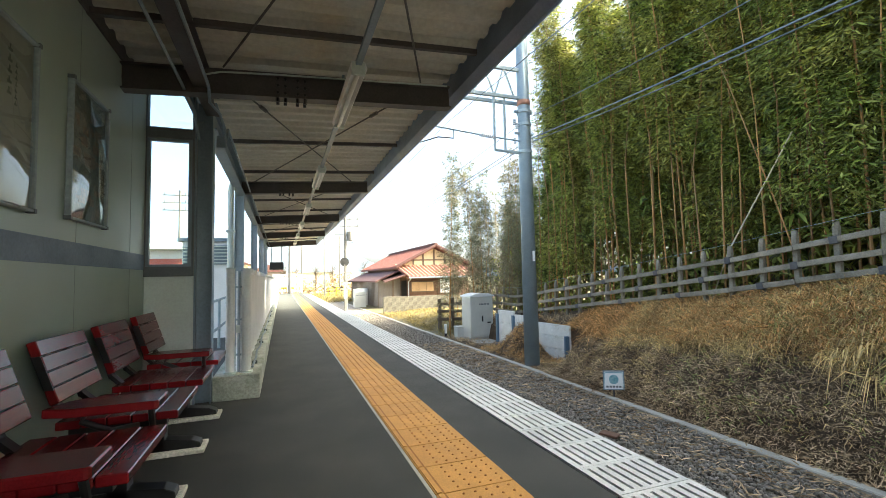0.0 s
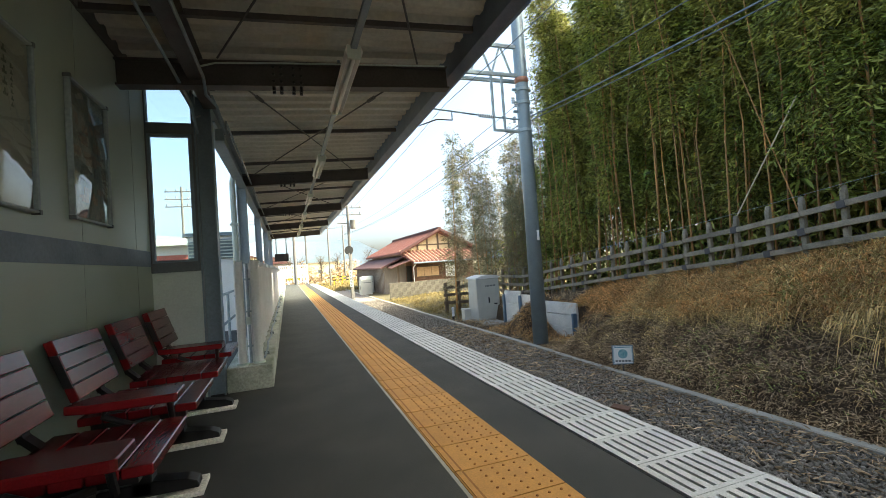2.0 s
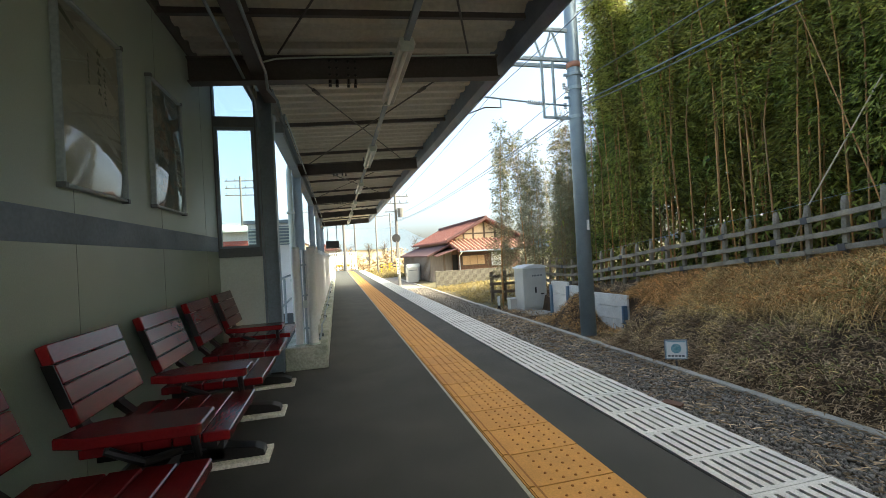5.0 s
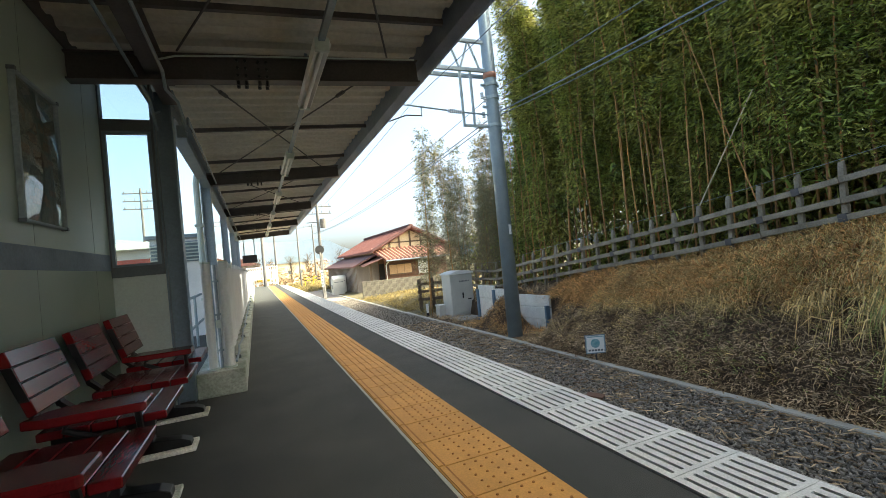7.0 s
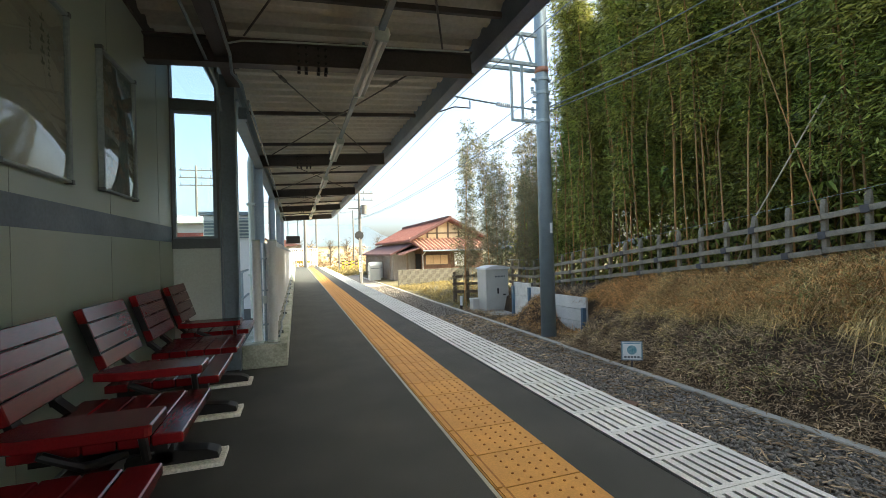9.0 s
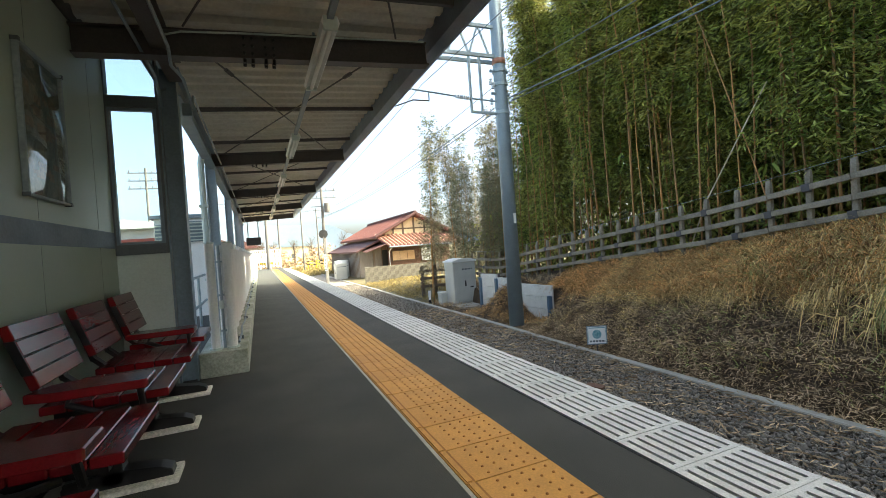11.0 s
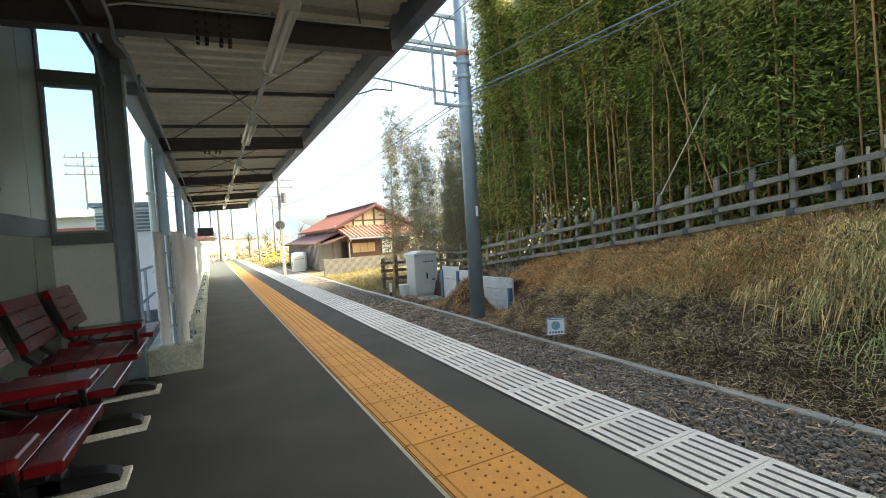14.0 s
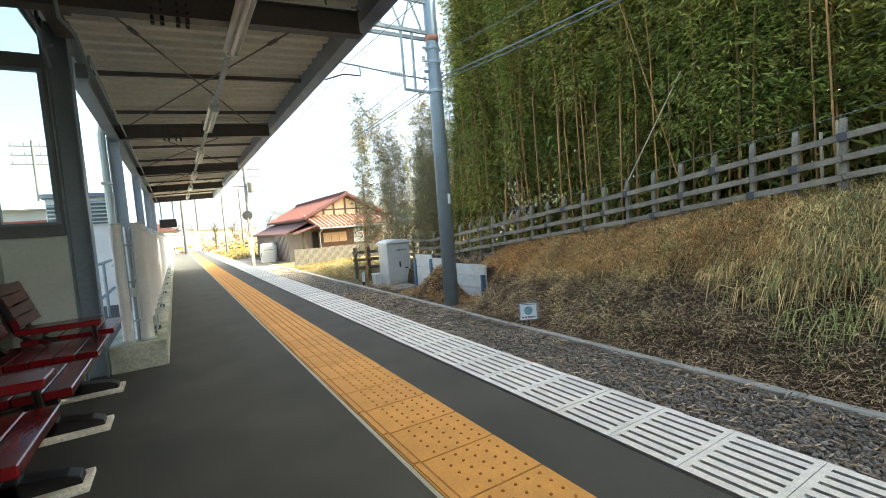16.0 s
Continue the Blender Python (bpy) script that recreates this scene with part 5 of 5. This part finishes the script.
# ---- ballast ----
ico = [(0, 0, 1), (0.894, 0, 0.447), (0.276, 0.851, 0.447), (-0.724, 0.526, 0.447), (-0.724, -0.526, 0.447), (0.276, -0.851, 0.447),
       (0.724, 0.526, -0.447), (-0.276, 0.851, -0.447), (-0.894, 0, -0.447), (-0.276, -0.851, -0.447), (0.724, -0.526, -0.447), (0, 0, -1)]
icf = [(0, 1, 2), (0, 2, 3), (0, 3, 4), (0, 4, 5), (0, 5, 1), (1, 6, 2), (2, 7, 3), (3, 8, 4), (4, 9, 5), (5, 10, 1), (2, 6, 7), (3, 7, 8), (4, 8, 9), (5, 9, 10), (1, 10, 6), (11, 7, 6), (11, 8, 7), (11, 9, 8), (11, 10, 9), (11, 6, 10)]
n = 24000
c = np.stack([rng.uniform(3.7, 5.0, n), np.where(rng.random(n) < 0.75, rng.uniform(-1, 9, n), rng.uniform(9, 26, n)), -1.055 + rng.uniform(0, 0.025, n)], 1)
s = rng.uniform(0.011, 0.025, (n, 1, 1)) * rng.uniform(0.6, 1.25, (n, 1, 3))
v = c[:, None] + np.array(ico)[None] * s + rng.normal(0, 0.005, (n, 12, 3))
f = (np.arange(n) * 12)[:, None, None] + np.array(icf)[None]
tagged(new("ballast", soup("ballast", v.reshape(-1, 3), f.reshape(-1, 3), M_BALLAST)), "grey crushed-stone ballast along the track", "ballast", kind="stuff")

rp = part("rusty_plate", MB().box(-0.11, 0.11, -0.06, 0.06, 0, 0.03), M_BOARD, bevel=0.004)
rp.matrix_basis = pose(3.9, 4.66, -1.02, 4, 3, -60)
tagged(rp, "flat rusty brown plate lying on the ballast", "plate")

# ---- far distance ----
hv, hf = [], []
for i in range(81):
    a = radians(-70 + 140 * i / 80)
    x, y = 900 * math.sin(a), 900 * math.cos(a)
    h = 64 + 30 * noise.noise(Vector((i * 0.21, 0.3, 0))) + 10 * noise.noise(Vector((i * 0.7, 2.3, 0)))
    h *= 1 - 0.8 * float(sstep(7, 15, -70 + 140 * i / 80))
    hv += [(x, y, -2), (x, y, h)]
for i in range(80):
    hf.append((2 * i, 2 * i + 2, 2 * i + 3, 2 * i + 1))
tagged(part("backdrop", MB().add(hv, hf), M_HILL), "far hills in pale blue painted haze", "hills", kind="structure")


def far_house(x, y, w, d, h, wm, rm, label):
    t = thing("far_house", label, "house", pose(x, y, -1.1))
    part("wall", MB().box(-w / 2, w / 2, 0, d, 0, h), wm, t)
    part("roof", MB().prism([(-w / 2 - 0.4, h), (w / 2 + 0.4, h), (0, h + w * 0.22)], -0.4, d + 0.4, "y"), rm, t)
    for k in range(3):
        part("window", MB().box(-w / 2 + 0.6 + k * w / 3.2, -w / 2 + 1.5 + k * w / 3.2, -0.03, 0.0, 1.0, 2.0), M_FRAME, t)


far_house(-9, 70, 9, 8, 4.5, M_PLASTER, M_TILE2, "far cream house with a dark roof")
far_house(9, 125, 9, 8, 4, M_PLASTER, M_STEEL, "far cream house with a grey roof in the fields")
far_house(-3, 110, 8, 8, 4, M_GREYB, M_TILE2, "far grey house with a brown roof")
far_house(-18, 50, 8, 8, 5, M_WHITE, M_TILE2, "far white house with a brown roof")


def bare_tree(x, y, h, seed):
    r = random.Random(seed)
    t = thing("bare_tree", "leafless brown roadside tree", "tree", pose(x, y, -1.1), "bare trees")
    part("trunk", MB().tube([(0, 0, 0), (0.05, 0, h * 0.4), (0, 0.1, h * 0.75)], 0.11, 7, r1=0.05), M_BARK, t)
    lb = MB()
    for k in range(46):
        z = h * r.uniform(0.25, 0.75)
        a, l = r.uniform(0, 6.28), h * r.uniform(0.15, 0.35)
        e = (math.cos(a) * l * 0.6, math.sin(a) * l * 0.6, z + l * 0.8)
        lb.tube([(0, 0, z), (e[0] * 0.5, e[1] * 0.5, z + l * 0.5), e], 0.025, 4, r1=0.006)
        for _ in range(3):
            q = r.uniform(0.4, 1)
            b = Vector((e[0] * q, e[1] * q, z + l * 0.8 * q))
            lb.tube([b, b + Vector((r.uniform(-.5, .5), r.uniform(-.5, .5), r.uniform(0.1, .6)))], 0.01, 3, r1=0.004)
    tagged(part("limb_mass", lb, M_BARK, t), kind="stuff")


for k, (x, y, h) in enumerate(((4.6, 66, 4.5), (0.3, 68, 4.5), (-2.5, 66, 4.5), (7.4, 70, 5), (2.0, 72, 4.5), (11.2, 64, 5))):
    bare_tree(x, y, h, k)

# ---- white railing across the platform end ----
rl = thing("white_railing", "white steel slatted railing across the platform end", "railing", pose(0, 36.3, 0))
for z in (0.18, 1.12):
    part("rail", MB().box(-1.45, 1.55, -0.025, 0.025, z - 0.03, z + 0.03), M_WHITE, rl)
slat_me = mesh_of("slat", MB().box(-0.07, 0.07, -0.04, -0.026, 0.08, 1.2), M_WHITE)
for k in range(13):
    part("slat", slat_me, None, rl).location = (-1.38 + k * 0.236, 0, 0)
for x in (-1.45, 0.05, 1.52):
    part("post", MB().box(x - 0.035, x + 0.035, 0.026, 0.09, -1.2, 1.2), M_WHITE, rl)

# ---- tactile tiles and edge tiles ----
strip = tagged(part("tactile_paving", MB().box(0.698, 0.716, -6.9, 35.8, 0.0, 0.002), M_CONC), "yellow tactile paving strip with raised dots", "tactile paving", kind="structure")
tm = MB().box(-0.016, 0.385, 0.004, 0.302, 0, 0.006)
tm.box(-0.008, 0.016, 0.006, 0.30, 0.006, 0.011)
# thin dark strip painted as the shadow line beside the raised bar
tm.cur = 1
tm.box(0.019, 0.029, 0.006, 0.30, 0.0055, 0.0066)
# dots keep the brown: shade on their sides put into the colour
for i in range(5):
    for j in range(5):
        cx_, cy_ = 0.105 + i * 0.058, 0.036 + j * 0.058
        ring0 = [(cx_ + 0.0074 * math.cos(a * math.pi / 3), cy_ + 0.0074 * math.sin(a * math.pi / 3), 0.006) for a in range(6)]
        ring1 = [(cx_ + 0.005 * math.cos(a * math.pi / 3), cy_ + 0.005 * math.sin(a * math.pi / 3), 0.011) for a in range(6)]
        tm.add(ring0 + ring1, [(k, (k + 1) % 6, 6 + (k + 1) % 6, 6 + k) for k in range(6)] + [(6, 7, 8, 9, 10, 11)])
tile_me = mesh_of("tactile_tile", tm, [M_YEL, M_YSHADE])
for k in range(-12, 108):
    o = part("tactile_tile", tile_me, None, strip)
    o.location = (0.733 + random.uniform(-0.0015, 0.0015), 2.936 - 7 * 0.307 + (k - 2) * 0.307, 0.0005)
    o.rotation_euler = (0, 0, random.uniform(-0.002, 0.002))
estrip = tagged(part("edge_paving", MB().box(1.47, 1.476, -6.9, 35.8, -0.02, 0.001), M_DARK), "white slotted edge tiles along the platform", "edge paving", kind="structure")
# slot floors near black: the shade inside the slots put into colour
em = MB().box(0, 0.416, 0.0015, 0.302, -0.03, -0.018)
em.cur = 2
em.box(0.417, 0.455, 0.24, 0.34, -0.03, -0.012)
em.cur = 1
em.box(0.0, 0.416, 0.0015, 0.026, -0.018, 0.004).box(0.0, 0.416, 0.2775, 0.302, -0.018, 0.004)
ns, sw = 7, 0.0195
bw_ = (0.416 - ns * sw) / (ns + 1)
for k in range(ns + 1):
    x0 = k * (bw_ + sw)
    em.box(x0, x0 + bw_, 0.026, 0.2775, -0.018, 0.004)
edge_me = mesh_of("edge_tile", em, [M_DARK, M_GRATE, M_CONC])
for k in range(-12, 108):
    o = part("edge_tile", edge_me, None, estrip)
    o.location = (1.484, 2.605 - 7 * 0.3035 + (k - 2) * 0.3035, random.uniform(0, 0.002))
